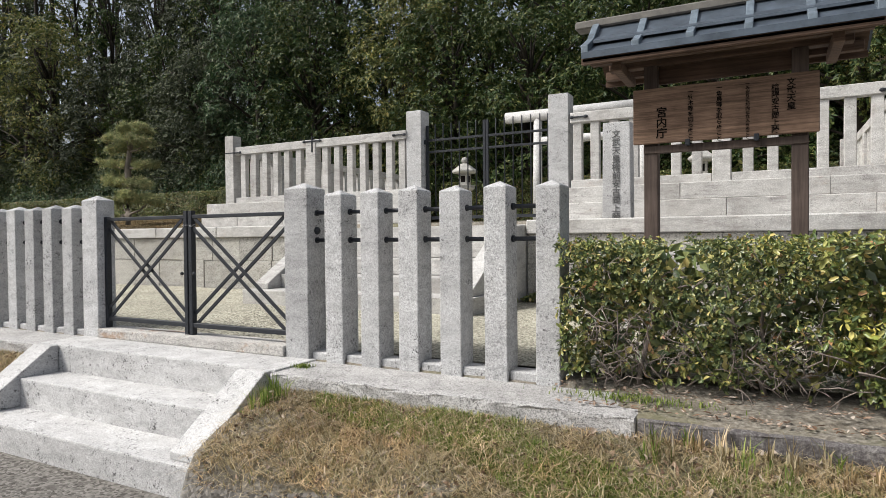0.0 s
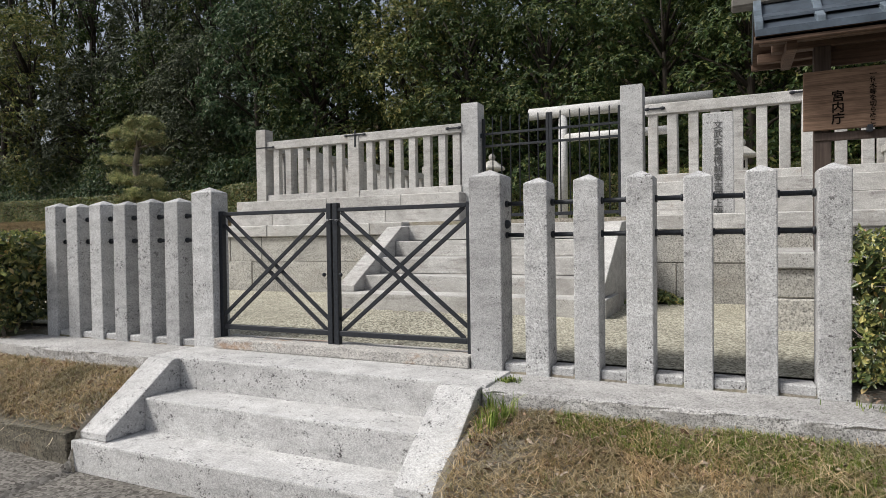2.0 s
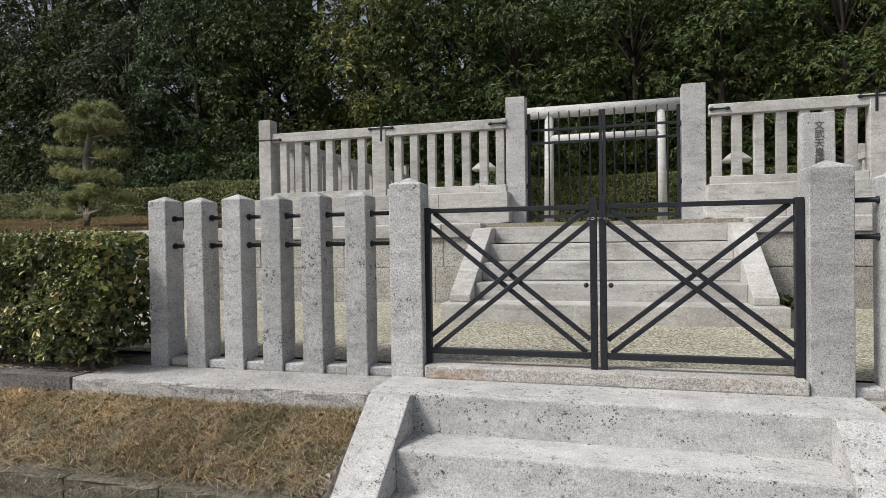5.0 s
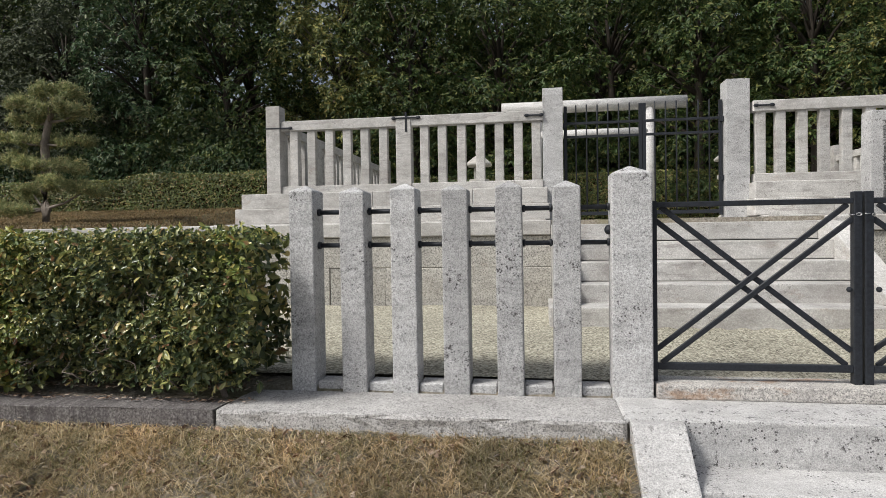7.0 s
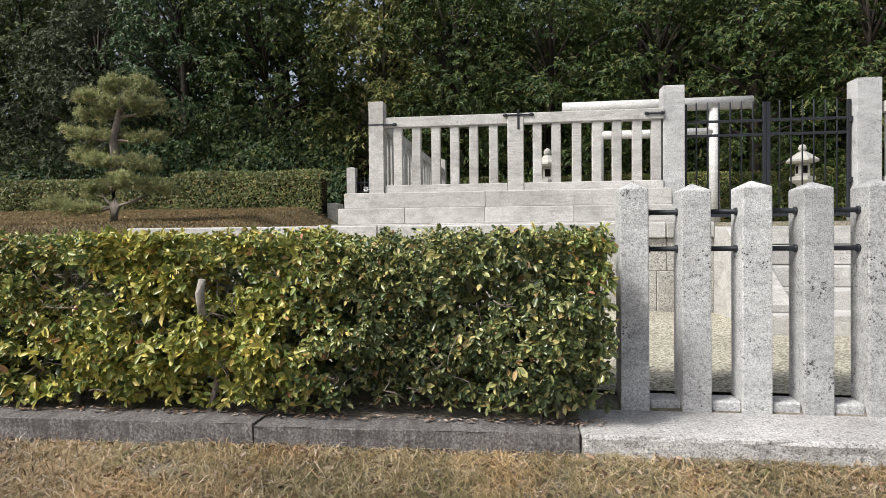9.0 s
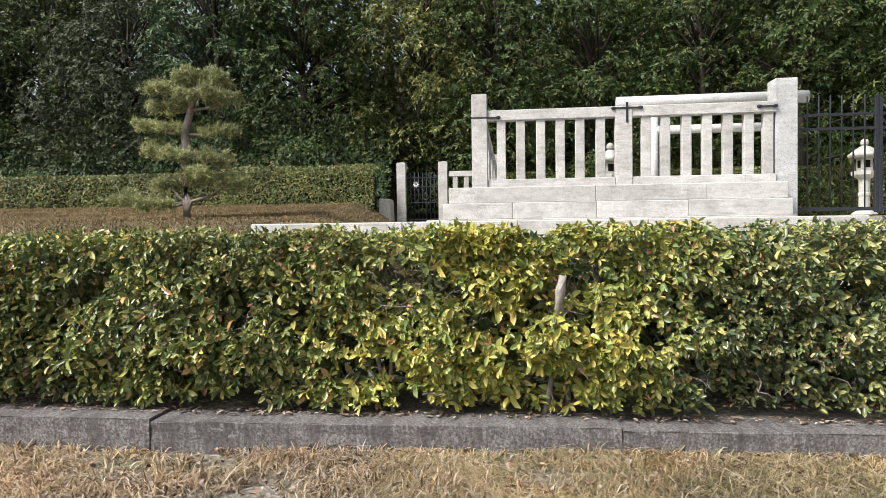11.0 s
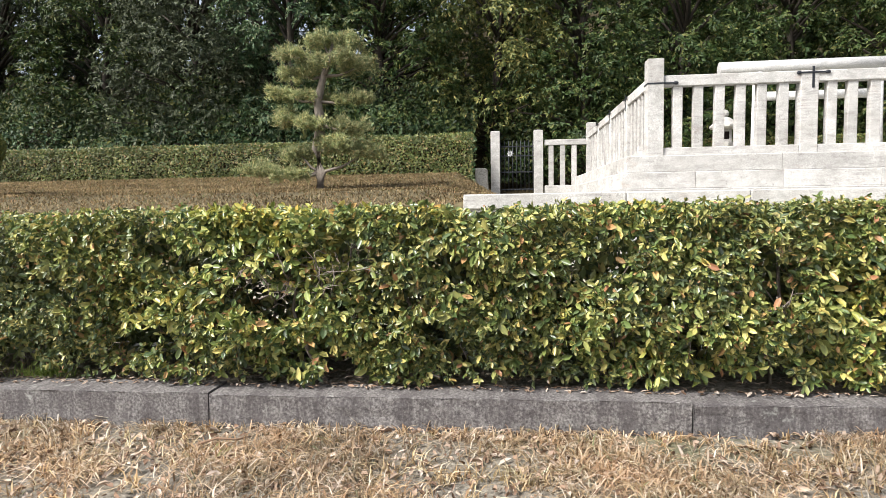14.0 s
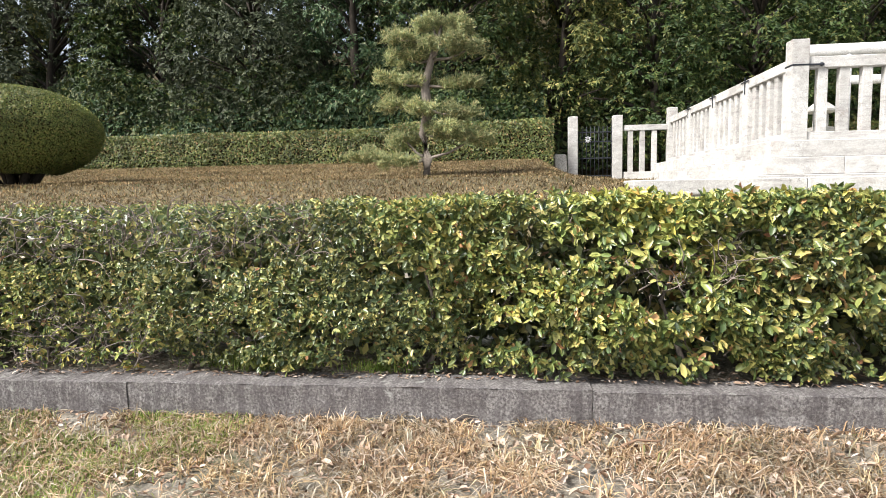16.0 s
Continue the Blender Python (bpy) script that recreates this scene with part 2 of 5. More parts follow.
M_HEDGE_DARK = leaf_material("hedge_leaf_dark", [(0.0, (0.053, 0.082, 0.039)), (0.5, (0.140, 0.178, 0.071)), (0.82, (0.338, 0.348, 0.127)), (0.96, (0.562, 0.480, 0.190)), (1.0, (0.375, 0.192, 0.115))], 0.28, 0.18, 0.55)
M_GRASS = leaf_material("dry_grass", [(0.0, (0.144, 0.097, 0.059)), (0.25, (0.307, 0.214, 0.136)), (0.5, (0.442, 0.335, 0.222)), (0.8, (0.557, 0.465, 0.356)), (0.95, (0.653, 0.590, 0.519)), (1.0, (0.163, 0.185, 0.077))], 0.7, 0.25, 0.2, patchy=True)
M_STRAW = leaf_material("straw_grass", [(0.0, (0.170, 0.130, 0.070)), (0.25, (0.320, 0.255, 0.140)), (0.5, (0.450, 0.365, 0.215)), (0.8, (0.600, 0.495, 0.330)), (0.93, (0.690, 0.590, 0.450)), (0.97, (0.200, 0.220, 0.075)), (1.0, (0.150, 0.185, 0.055))], 0.7, 0.25, 0.2, patchy=True)
M_RUSSET = leaf_material("russet_grass", [(0.0, (0.200, 0.133, 0.073)), (0.4, (0.400, 0.286, 0.162)), (0.8, (0.580, 0.466, 0.291)), (1.0, (0.700, 0.636, 0.493))], 0.7, 0.25, 0.2, patchy=True)
M_PALEWOOD = plain("pale_dead_wood", (0.29, 0.265, 0.235), 0.85, 0.0, 0.4, 40.0, 0.5)
M_GREENGRASS = leaf_material("green_grass", [(0.0, (0.087, 0.140, 0.026)), (0.5, (0.174, 0.252, 0.052)), (1.0, (0.362, 0.378, 0.117))], 0.6, 0.25, 0.2)
M_DEADLEAF = leaf_material("fallen_leaf", [(0.0, (0.100, 0.060, 0.040)), (0.35, (0.253, 0.166, 0.114)), (0.7, (0.400, 0.305, 0.235)), (1.0, (0.53, 0.46, 0.40))], 0.7, 0.1, 0.2)
M_BROWNGRASS = leaf_material("terrace_grass", [(0.0, (0.098, 0.073, 0.040)), (0.5, (0.213, 0.158, 0.084)), (0.8, (0.345, 0.275, 0.156)), (0.9, (0.310, 0.175, 0.084)), (1.0, (0.138, 0.175, 0.062))], 0.7, 0.2, 0.2)
M_PINE = leaf_material("pine_needle", [(0.0, (0.075, 0.105, 0.048)), (0.45, (0.27, 0.32, 0.14)), (0.85, (0.54, 0.53, 0.27)), (1.0, (0.66, 0.49, 0.25))], 0.5, 0.2, 0.3)
M_TOPIARY = leaf_material("clipped_leaf", [(0.0, (0.084, 0.126, 0.036)), (0.5, (0.198, 0.246, 0.070)), (0.9, (0.360, 0.372, 0.108)), (1.0, (0.432, 0.324, 0.132))], 0.45, 0.2, 0.4)
M_BACKHEDGE = leaf_material("back_hedge_leaf", [(0.0, (0.056, 0.085, 0.025)), (0.5, (0.134, 0.168, 0.052)), (0.85, (0.230, 0.241, 0.075)), (1.0, (0.325, 0.213, 0.098))], 0.4, 0.2, 0.4)
FOREST = [
    leaf_material("oak_leaf", [(0.0, (0.017, 0.036, 0.011)), (0.5, (0.042, 0.074, 0.019)), (0.85, (0.088, 0.110, 0.032)), (1.0, (0.173, 0.173, 0.056))], 0.5, 0.18, 0.22),
    leaf_material("oak_leaf_yellow", [(0.0, (0.048, 0.071, 0.025)), (0.5, (0.128, 0.156, 0.048)), (0.85, (0.242, 0.242, 0.074)), (1.0, (0.385, 0.314, 0.104))], 0.5, 0.25, 0.25),
    leaf_material("camphor_leaf", [(0.0, (0.026, 0.058, 0.027)), (0.5, (0.062, 0.111, 0.050)), (0.85, (0.114, 0.168, 0.073)), (1.0, (0.229, 0.239, 0.134))], 0.5, 0.18, 0.22),
    leaf_material("brown_leaf", [(0.0, (0.022, 0.033, 0.018)), (0.5, (0.056, 0.071, 0.036)), (0.85, (0.093, 0.110, 0.058)), (1.0, (0.149, 0.163, 0.096))], 0.55, 0.15, 0.2),
]


# ---- mesh helpers ----
def thing(name, x=0.0, y=0.0, z=0.0, label="", category="", group="", kind="", rz=0.0):
    ob = new(name)
    ob.empty_display_size = 0.2
    ob.matrix_basis = pose(x, y, z, 0, 0, rz)
    return tagged(ob, label, category, group, kind)


def mesh_from(name, bm, material):
    me = bpy.data.meshes.new(name)
    bm.to_mesh(me)
    bm.free()
    me.materials.append(material)
    return me


def part(name, bm, material, parent=None, label="", at=None):
    me = bm if isinstance(bm, bpy.types.Mesh) else mesh_from(name, bm, material)
    ob = new(name, me)
    if parent:
        ob.parent = parent
    if at is not None:
        ob.matrix_basis = at if isinstance(at, Matrix) else Matrix.Translation(at)
    return tagged(ob, label)


def box(sx, sy, sz, bevel=0.006, base=True, taper=0.0, wobble=0.0, segs=1):
    """A bevelled block centred in x and y, standing on z = 0."""
    bm = bmesh.new()
    bmesh.ops.create_cube(bm, size=1.0)
    for v in bm.verts:
        k = 1 - taper if v.co.z > 0 else 1.0
        v.co = Vector((v.co.x * sx * k, v.co.y * sy * k, (v.co.z + (0.5 if base else 0)) * sz))
        if wobble:
            v.co += Vector([random.uniform(-wobble, wobble) for _ in range(3)])
    if bevel:
        bmesh.ops.bevel(bm, geom=bm.edges[:], offset=bevel, segments=segs, affect="EDGES", profile=0.6)
    return bm


def add_box(bm, cx, cy, cz, sx, sy, sz, bevel=0.0):
    """Adds a block with centre and size to a mesh."""
    r = bmesh.ops.create_cube(bm, size=1.0, matrix=Matrix.Translation((cx, cy, cz)) @ Matrix.Diagonal((sx, sy, sz, 1)))
    if bevel:
        edges = list({e for v in r["verts"] for e in v.link_edges})
        bmesh.ops.bevel(bm, geom=edges, offset=bevel, segments=1, affect="EDGES")
    return bm


def capped_post(w, d, h, peak, bevel=0.006):
    """A stone post with a low four-sided point."""
    bm = bmesh.new()
    bmesh.ops.create_cube(bm, size=1.0)
    for v in bm.verts:
        v.co = Vector((v.co.x * w, v.co.y * d, (v.co.z + 0.5) * (h - peak)))
    top = [f for f in bm.faces if f.normal.z > 0.9][0]
    r = bmesh.ops.poke(bm, faces=[top])
    r["verts"][0].co.z = h
    bmesh.ops.bevel(bm, geom=[e for e in bm.edges if e.calc_length() > 0.02], offset=bevel, segments=2, affect="EDGES", profile=0.5)
    return bm


def prism(profile, x0, x1, bevel=0.0):
    """Extrudes a (y, z) outline from x0 to x1."""
    bm = bmesh.new()
    a = [bm.verts.new((x0, y, z)) for y, z in profile]
    b = [bm.verts.new((x1, y, z)) for y, z in profile]
    bm.faces.new(a)
    bm.faces.new(list(reversed(b)))
    for i in range(len(profile)):
        j = (i + 1) % len(profile)
        bm.faces.new((a[j], a[i], b[i], b[j]))
    bmesh.ops.recalc_face_normals(bm, faces=bm.faces[:])
    if bevel:
        bmesh.ops.bevel(bm, geom=bm.edges[:], offset=bevel, segments=2, affect="EDGES", profile=0.6)
    return bm


def tube(points, radii, sides=8, bm=None):
    """A tapered tube through points."""
    bm = bm or bmesh.new()
    rings = []
    for i, p in enumerate(points):
        p = Vector(p)
        d = (Vector(points[min(i + 1, len(points) - 1)]) - Vector(points[max(i - 1, 0)])).normalized()
        q = d.to_track_quat("Z", "Y")
        rings.append([bm.verts.new(p + q @ Vector((math.cos(2 * math.pi * k / sides), math.sin(2 * math.pi * k / sides), 0)) * radii[i]) for k in range(sides)])
    for r, s in zip(rings, rings[1:]):
        for k in range(sides):
            f = bm.faces.new((r[k], r[(k + 1) % sides], s[(k + 1) % sides], s[k]))
            f.smooth = True
    bm.faces.new(list(reversed(rings[0])))
    bm.faces.new(rings[-1])
    return bm


def lathe(profile, sides=12):
    """Turns an (r, z) outline round z."""
    bm = bmesh.new()
    rings = [[bm.verts.new((r * math.cos(2 * math.pi * (k + 0.5) / sides), r * math.sin(2 * math.pi * (k + 0.5) / sides), z)) for k in range(sides)] for r, z in profile]
    for a, b in zip(rings, rings[1:]):
        for k in range(sides):
            bm.faces.new((a[k], a[(k + 1) % sides], b[(k + 1) % sides], b[k]))
    bm.faces.new(list(reversed(rings[0])))
    bm.faces.new(rings[-1])
    bmesh.ops.recalc_face_normals(bm, faces=bm.faces[:])
    return bm


def unit(v):
    return v / np.maximum(np.linalg.norm(v, axis=1, keepdims=True), 1e-9)


def leaves(name, centres, normals, length, width, material, fold=0.25, droop=0.0, simple=False, rng=None, along=None):
    """A mesh of many leaves, each its own island: folded along the midrib, facing roughly along normals."""
    n = len(centres)
    rng = rng or np.random.default_rng(len(name) + n)
    nor = unit(normals)
    axis = unit(np.cross(nor, rng.normal(size=(n, 3)))) if along is None else unit(along)
    axis[:, 2] -= droop
    axis = unit(axis)
    side = unit(np.cross(nor, axis))
    nor = np.cross(axis, side)
    length = np.broadcast_to(np.asarray(length, float), (n,))[:, None]
    width = np.broadcast_to(np.asarray(width, float), (n,))[:, None]
    c = np.asarray(centres)
    base, tip = c - axis * length * 0.5, c + axis * length * 0.5 - nor * length * 0.08
    up = nor * width * fold
    if simple:
        v = np.stack([base, c + side * width * 0.5 + up, tip, c - side * width * 0.5 + up], 1)
        faces = np.array([[0, 1, 2], [0, 2, 3]])
    else:
        l1, l2 = c - axis * length * 0.2, c + axis * length * 0.24
        v = np.stack([base, l1 + side * width * 0.47 + up, l2 + side * width * 0.46 + up, tip, l2 - side * width * 0.46 + up, l1 - side * width * 0.47 + up], 1)
        faces = np.array([[0, 1, 2, 3], [0, 3, 4, 5]])
    k = v.shape[1]
    idx = (np.arange(n)[:, None, None] * k + faces[None]).reshape(-1)
    return raw_mesh(name, v.reshape(-1, 3), idx, faces.shape[1], material)


def rosettes(tips, facing, per, length, rng, open_=0.75, loose=0.28):
    """Sprays of leaves: per leaves fanning out round each tip. Returns centres, normals and leaf axes."""
    n = len(tips) * per
    c, f = np.repeat(tips, per, 0), unit(np.repeat(facing, per, 0))
    out = unit(np.cross(f, rng.normal(size=(n, 3))))
    ax = unit(out * open_ + f * rng.uniform(0.1, 0.8, (n, 1)) + rng.normal(0, 0.15, (n, 3)))
    nor = f * 1.0 - out * 0.35 + rng.normal(0, loose, (n, 3))
    ln = np.broadcast_to(np.asarray(length, float), (len(tips),)).repeat(per)[:, None]
    return c + ax * ln * rng.uniform(0.35, 0.75, (n, 1)), nor, ax


def raw_mesh(name, verts, idx, corners, material):
    me = bpy.data.meshes.new(name)
    me.vertices.add(len(verts))
    me.vertices.foreach_set("co", np.asarray(verts, np.float32).reshape(-1))
    me.loops.add(len(idx))
    me.loops.foreach_set("vertex_index", np.asarray(idx, np.int32))
    nf = len(idx) // corners
    me.polygons.add(nf)
    me.polygons.foreach_set("loop_start", np.arange(nf, dtype=np.int32) * corners)
    me.update(calc_edges=True)
    me.validate()
    me.materials.append(material)
    return me


def blades(name, roots, height, width, material, lean=0.5, rng=None):
    """Grass: each blade two bent quads narrowing to a tip."""
    rng = rng or np.random.default_rng(7)
    n = len(roots)
    a = rng.uniform(0, 2 * np.pi, n)
    out = np.stack([np.cos(a), np.sin(a), np.zeros(n)], 1)
    side = np.stack([-np.sin(a), np.cos(a), np.zeros(n)], 1)
    h = (height * rng.uniform(0.4, 1.3, n))[:, None]
    w = (width * rng.uniform(0.6, 1.3, n))[:, None] / 2
    le = (lean * rng.uniform(0.1, 1.8, n))[:, None]
    up = np.array([[0, 0, 1.0]])
    mid = roots + up * h * 0.55 + out * h * le * 0.35
    tip = roots + up * h * np.maximum(1 - 0.3 * le, 0.12) + out * h * le
    v = np.stack([roots - side * w, roots + side * w, mid + side * w * 0.75, mid - side * w * 0.75, tip], 1)
    q = (np.arange(n)[:, None] * 5 + np.array([[0, 1, 2, 0, 2, 3, 3, 2, 4]])).reshape(-1)
    return raw_mesh(name, v.reshape(-1, 3), q, 3, material)


def lettering(body, size, depth=0.002, spacing=1.0, bold=0.019):
    """Text as a mesh, upright in x and z, facing -y, its columns read downwards."""
    cu = bpy.data.curves.new("lettering", "FONT")
    cu.body, cu.size, cu.extrude, cu.align_x, cu.space_line = "\n".join(body), size, depth, "CENTER", spacing
    cu.resolution_u, cu.offset = 2, size * bold
    ob = new("lettering", cu)
    bpy.context.view_layer.update()
    me = bpy.data.meshes.new_from_object(ob.evaluated_get(bpy.context.evaluated_depsgraph_get()))
    bpy.data.objects.remove(ob)
    me.transform(pose(0, 0, 0, 90, 0, 0))
    return me


def bump_noise(x, y, s):
    """Smooth noise for arrays, about -1 to 1."""
    return (np.sin(x * s + 1.3 * np.sin(y * s * 0.7 + 0.4)) + np.sin(y * s * 1.3 + 1.7 * np.sin(x * s * 0.6 + 2.1)) + np.sin((x + y) * s * 0.8 + 0.9)) / 3


# ---- ground ----
def ground_z(x, y):
    """Height of the ground: path, grass bank, forecourt, terrace and wooded hill."""
    x, y = np.asarray(x, float), np.asarray(y, float)
    far = np.clip((-7.5 - x) / 2.5, 0, 1)
    edge = 2.2 - 0.62 * far - 0.10 * np.clip((x + 2.6) / 2.0, 0, 1) + 0.04 * np.sin(x * 2.3)
    edge = np.where((x > -7.62) & (x < -5.0), 2.30, edge)
    edge_z = 0.2 + 0.16 * far
    path = 0.012 * np.clip(-x - 4, 0, 9)
    crest = 0.47 - 0.04 * np.clip((-8.5 - x) / 2.0, 0, 1)
    bank = edge_z + (crest - edge_z) * np.clip((y - edge) / (2.78 - edge), 0, 1) ** 0.7
    z = np.where(y < edge - 0.05, path, path + (bank - path) * np.clip((y - edge + 0.05) / 0.05, 0, 1))
    steps = (x > -4.99) & (x < -2.66) & (y < 3.3)
    z = np.where(steps, np.minimum(z, -0.01 + 0 * z), z)
    z = np.where(y > 2.80, np.where(steps, 0.2, 0.55 + 0.05 * np.clip((y - 2.9) / 0.4, 0, 1)), z)
    z = np.where((x > -6.95) & (x < -0.62) & (y > 2.80) & (y < 3.45), np.minimum(z, np.where(y > 3.2, 0.606, 0.546)), z)
    z = np.where(y > 6.95, 1.545, z)
    left = np.clip((-11.5 - x) / 1.0, 0, 1)
    z = np.where(y > 6.95, z + left * (-0.25 + 0.37 * np.clip((y - 6.95) / 1.6, 0, 1) + 0.55 * np.clip((y - 10.0) / 5.2, 0, 1)), z)
    slope = 0.40 - 0.12 * np.clip((-16 - x) / 14, 0, 1)
    z = z + np.clip(y - 17.5, 0, 60) * slope
    return z


def build_ground():
    xs = np.unique(np.round(np.concatenate([[-400, -200, -100, -60], np.arange(-44, -18, 1.0), np.arange(-18, 3.01, 0.12), [-5.0, -4.98, -2.67, -2.65], np.arange(3.5, 20, 1.0), [40, 100, 200, 400]]), 3))
    ys = np.unique(np.round(np.concatenate([[-400, -150, -50, -15, -5, -1], np.arange(0.5, 2.85, 0.05), [2.79, 2.81, 3.19, 3.21, 3.29, 3.31, 6.94, 6.96, 7.19, 7.21], np.arange(3.0, 7, 0.5), np.arange(7.5, 30, 0.75), [40, 60, 78, 120, 200, 400]]), 3))
    gx, gy = np.meshgrid(xs, ys, indexing="ij")
    gz = ground_z(gx, gy)
    grass = (gy > 1.3) & (gy < 2.78) & (gx < 3) & (gx > -18) & ~((gx > -5.1) & (gx < -2.6))
    gz = gz + np.where(grass, 0.014 * bump_noise(gx, gy, 7.0) + 0.008 * bump_noise(gx, gy, 19.0), 0)
    nx, ny = gx.shape
    i = np.arange(nx * ny).reshape(nx, ny)
    quads = np.stack([i[:-1, :-1], i[1:, :-1], i[1:, 1:], i[:-1, 1:]], -1).reshape(-1)
    me = raw_mesh("ground", np.stack([gx, gy, gz], -1).reshape(-1, 3), quads, 4, M_SOIL)
    me.materials.append(M_PATH)
    me.materials.append(M_FLOOR_CORE)
    me.materials.append(M_TERRACE)
    cx = (gx[:-1, :-1] + gx[1:, 1:]).reshape(-1) / 2
    cy = (gy[:-1, :-1] + gy[1:, 1:]).reshape(-1) / 2
    cz = gz[:-1, :-1].reshape(-1)
    mats = np.where((cy < 2.4) & (cz < 0.03 + 0.012 * np.clip(-cx - 4, 0, 9)), 1, 0)
    mats = np.where((cy > 6.9) & (cx < -10.1), 3, mats)
    mats = np.where(cy > 15.8, 2, mats)
    me.polygons.foreach_set("material_index", mats.astype(np.int32))
    tagged(new("ground", me), "dry earth bank and gravel path rising to a wooded slope", "ground", kind="structure")


build_ground()


def court(name, x0, x1, y0, y1, z, label, rake):
    """A gravel surface; rake lifts it in shallow furrows."""
    step = 0.045 if rake else 0.2
    xs, ys = np.arange(x0, x1 + step, step), np.arange(y0, y1 + step / 2, step)
    gx, gy = np.meshgrid(xs, ys, indexing="ij")
    gz = z + 0.008 * bump_noise(gx, gy, 3.0)
    if rake:
        lane = np.clip(1.2 - np.abs(gx + 3.95) * 0.9, 0, 1)
        gz = gz + lane * 0.010 * np.sin((gx * 1.1 - gy * 0.8) * 2 * np.pi / 0.21)
    nx, ny = gx.shape
    i = np.arange(nx * ny).reshape(nx, ny)
    q = np.stack([i[:-1, :-1], i[1:, :-1], i[1:, 1:], i[:-1, 1:]], -1).reshape(-1)
    me = raw_mesh(name, np.stack([gx, gy, gz], -1).reshape(-1, 3), q, 4, M_COURT)
    me.polygons.foreach_set("use_smooth", [True] * len(me.polygons))
    tagged(new(name, me), label, "gravel", kind="structure")


court("gravel_forecourt", -14.0, 6.0, 3.335, 6.74, 0.622, "pale raked gravel of the forecourt", True)
court("gravel_terrace", -9.2, 1.3, 9.1, 17.0, 1.60, "pale gravel inside the inner fence", False)


# ---- kerbs, outer steps ----
def kerb_front(x):
    """Front face of the kerb beside the bank: it drifts towards the path west of the stone fence."""
    d = np.clip(-6.94 - np.asarray(x, float), 0, 20)
    return 2.772 - 0.023 * np.minimum(d, 3.6) - 0.004 * np.maximum(d - 3.6, 0)


def rough_block(sx, sy, sz, bevel, cell=0.07, rough=0.006):
    """A hewn block with an uneven face, standing on z = 0."""
    bm = bmesh.new()
    nx, nz = max(2, int(sx / cell)), max(2, int(sz / 0.045))
    bmesh.ops.create_cube(bm, size=1.0, matrix=Matrix.Translation((0, 0, sz / 2)) @ Matrix.Diagonal((sx, sy, sz, 1)))
    bmesh.ops.bevel(bm, geom=bm.edges[:], offset=bevel, segments=2, affect="EDGES", profile=0.6)
    for k in range(1, nx):
        x = -sx / 2 + sx * k / nx
        bmesh.ops.bisect_plane(bm, geom=bm.verts[:] + bm.edges[:] + bm.faces[:], plane_co=(x, 0, 0), plane_no=(1, 0, 0))
    for k in range(1, nz):
        bmesh.ops.bisect_plane(bm, geom=bm.verts[:] + bm.edges[:] + bm.faces[:], plane_co=(0, 0, sz * k / nz), plane_no=(0, 0, 1))
    for v in bm.verts:
        if v.co.y < -sy / 2 + bevel * 1.5:
            v.co.y += random.uniform(-rough, rough)
            v.co.z += random.uniform(-rough, rough) * 0.3
    return bm


def kerb_run(name, material, joints, y0, depth, z0, z1, label, bevel, drift=False, part_name="kerb_stone", rough=0.004):
    """A row of kerb stones; drift lets it follow kerb_front and rise slightly westwards."""
    run = thing(name, joints[0], y0, z0, label, "kerb", kind="structure")
    for a, b in zip(joints, joints[1:]):
        bm = rough_block(b - a - 0.002, depth, z1 - z0, bevel, rough=rough)
        ya, yb = (float(kerb_front(a)), float(kerb_front(b))) if drift else (y0, y0)
        rise = 0.005 * min(6.0, -6.94 - (a + b) / 2) if drift else 0.0
        at = pose((a + b) / 2 - joints[0], depth / 2 + (ya + yb) / 2 - y0, rise + random.uniform(-0.004, 0.004), 0, 0, math.degrees(math.atan2(yb - ya, b - a)))
        part(part_name, bm, material, run, at=at)


kerb_run("kerb", M_KERB, [-19.2, -17.0, -14.84, -12.68, -10.51, -8.40, -6.945], 2.772, 0.2, 0.28, 0.562, "weathered dark concrete kerb under the hedge", 0.004, True)
kerb_run("kerb", M_KERBGRAN, [-6.94, -5.01], 2.772, 0.42, 0.25, 0.560, "rough granite kerb strip before the stone fence", 0.018, rough=0.006)
kerb_run("kerb", M_KERBGRAN, [-2.64, -0.52], 2.78, 0.42, 0.25, 0.556, "rough granite kerb strip before the stone fence", 0.018, rough=0.006)
kerb_run("kerb", M_KERB, [-0.515, 1.65, 3.8], 2.78, 0.2, 0.28, 0.552, "weathered dark concrete kerb under the hedge", 0.012)
kerb_run("edging", M_EDGE, [-7.62, -7.0, -6.42, -5.86, -5.06], 2.225, 0.09, -0.05, 0.205, "dark mossy edging stones holding the grass bank above the path", 0.012, False, "edging_stone", 0.007)


def outer_steps():
    s = thing("stone_steps", -3.82, 2.2, 0.0, "three speckled granite steps between sloping cheek stones", "steps", kind="structure")
    part("step", box(2.40, 0.5, 0.23, 0.012, segs=2), M_STEP, s, at=(0, 0.27, -0.06))
    part("step", box(1.91, 0.55, 0.40, 0.012, segs=2), M_STEP, s, at=(0, 0.605, -0.03))
    part("landing", box(2.40, 0.42, 0.36, 0.012, segs=2), M_STEP, s, at=(0, 0.825, 0.21))
    for sx in (-1, 1):
        prof = [(0.065, 0.171), (0.065, 0.212), (0.555, 0.566), (0.612, 0.566), (0.612, 0.171)]
        part("cheek_stone", prism(prof, -0.113, 0.113, 0.008), M_STEP, s, at=(sx * 1.066, 0, 0))
    sill = thing("gate_sill", -3.84, 3.26, 0.57, "long granite sill with rust stains under the iron gate", "sill", kind="structure")
    part("sill_stone", box(1.96, 0.22, 0.072, 0.01, segs=2), M_SILL, sill)


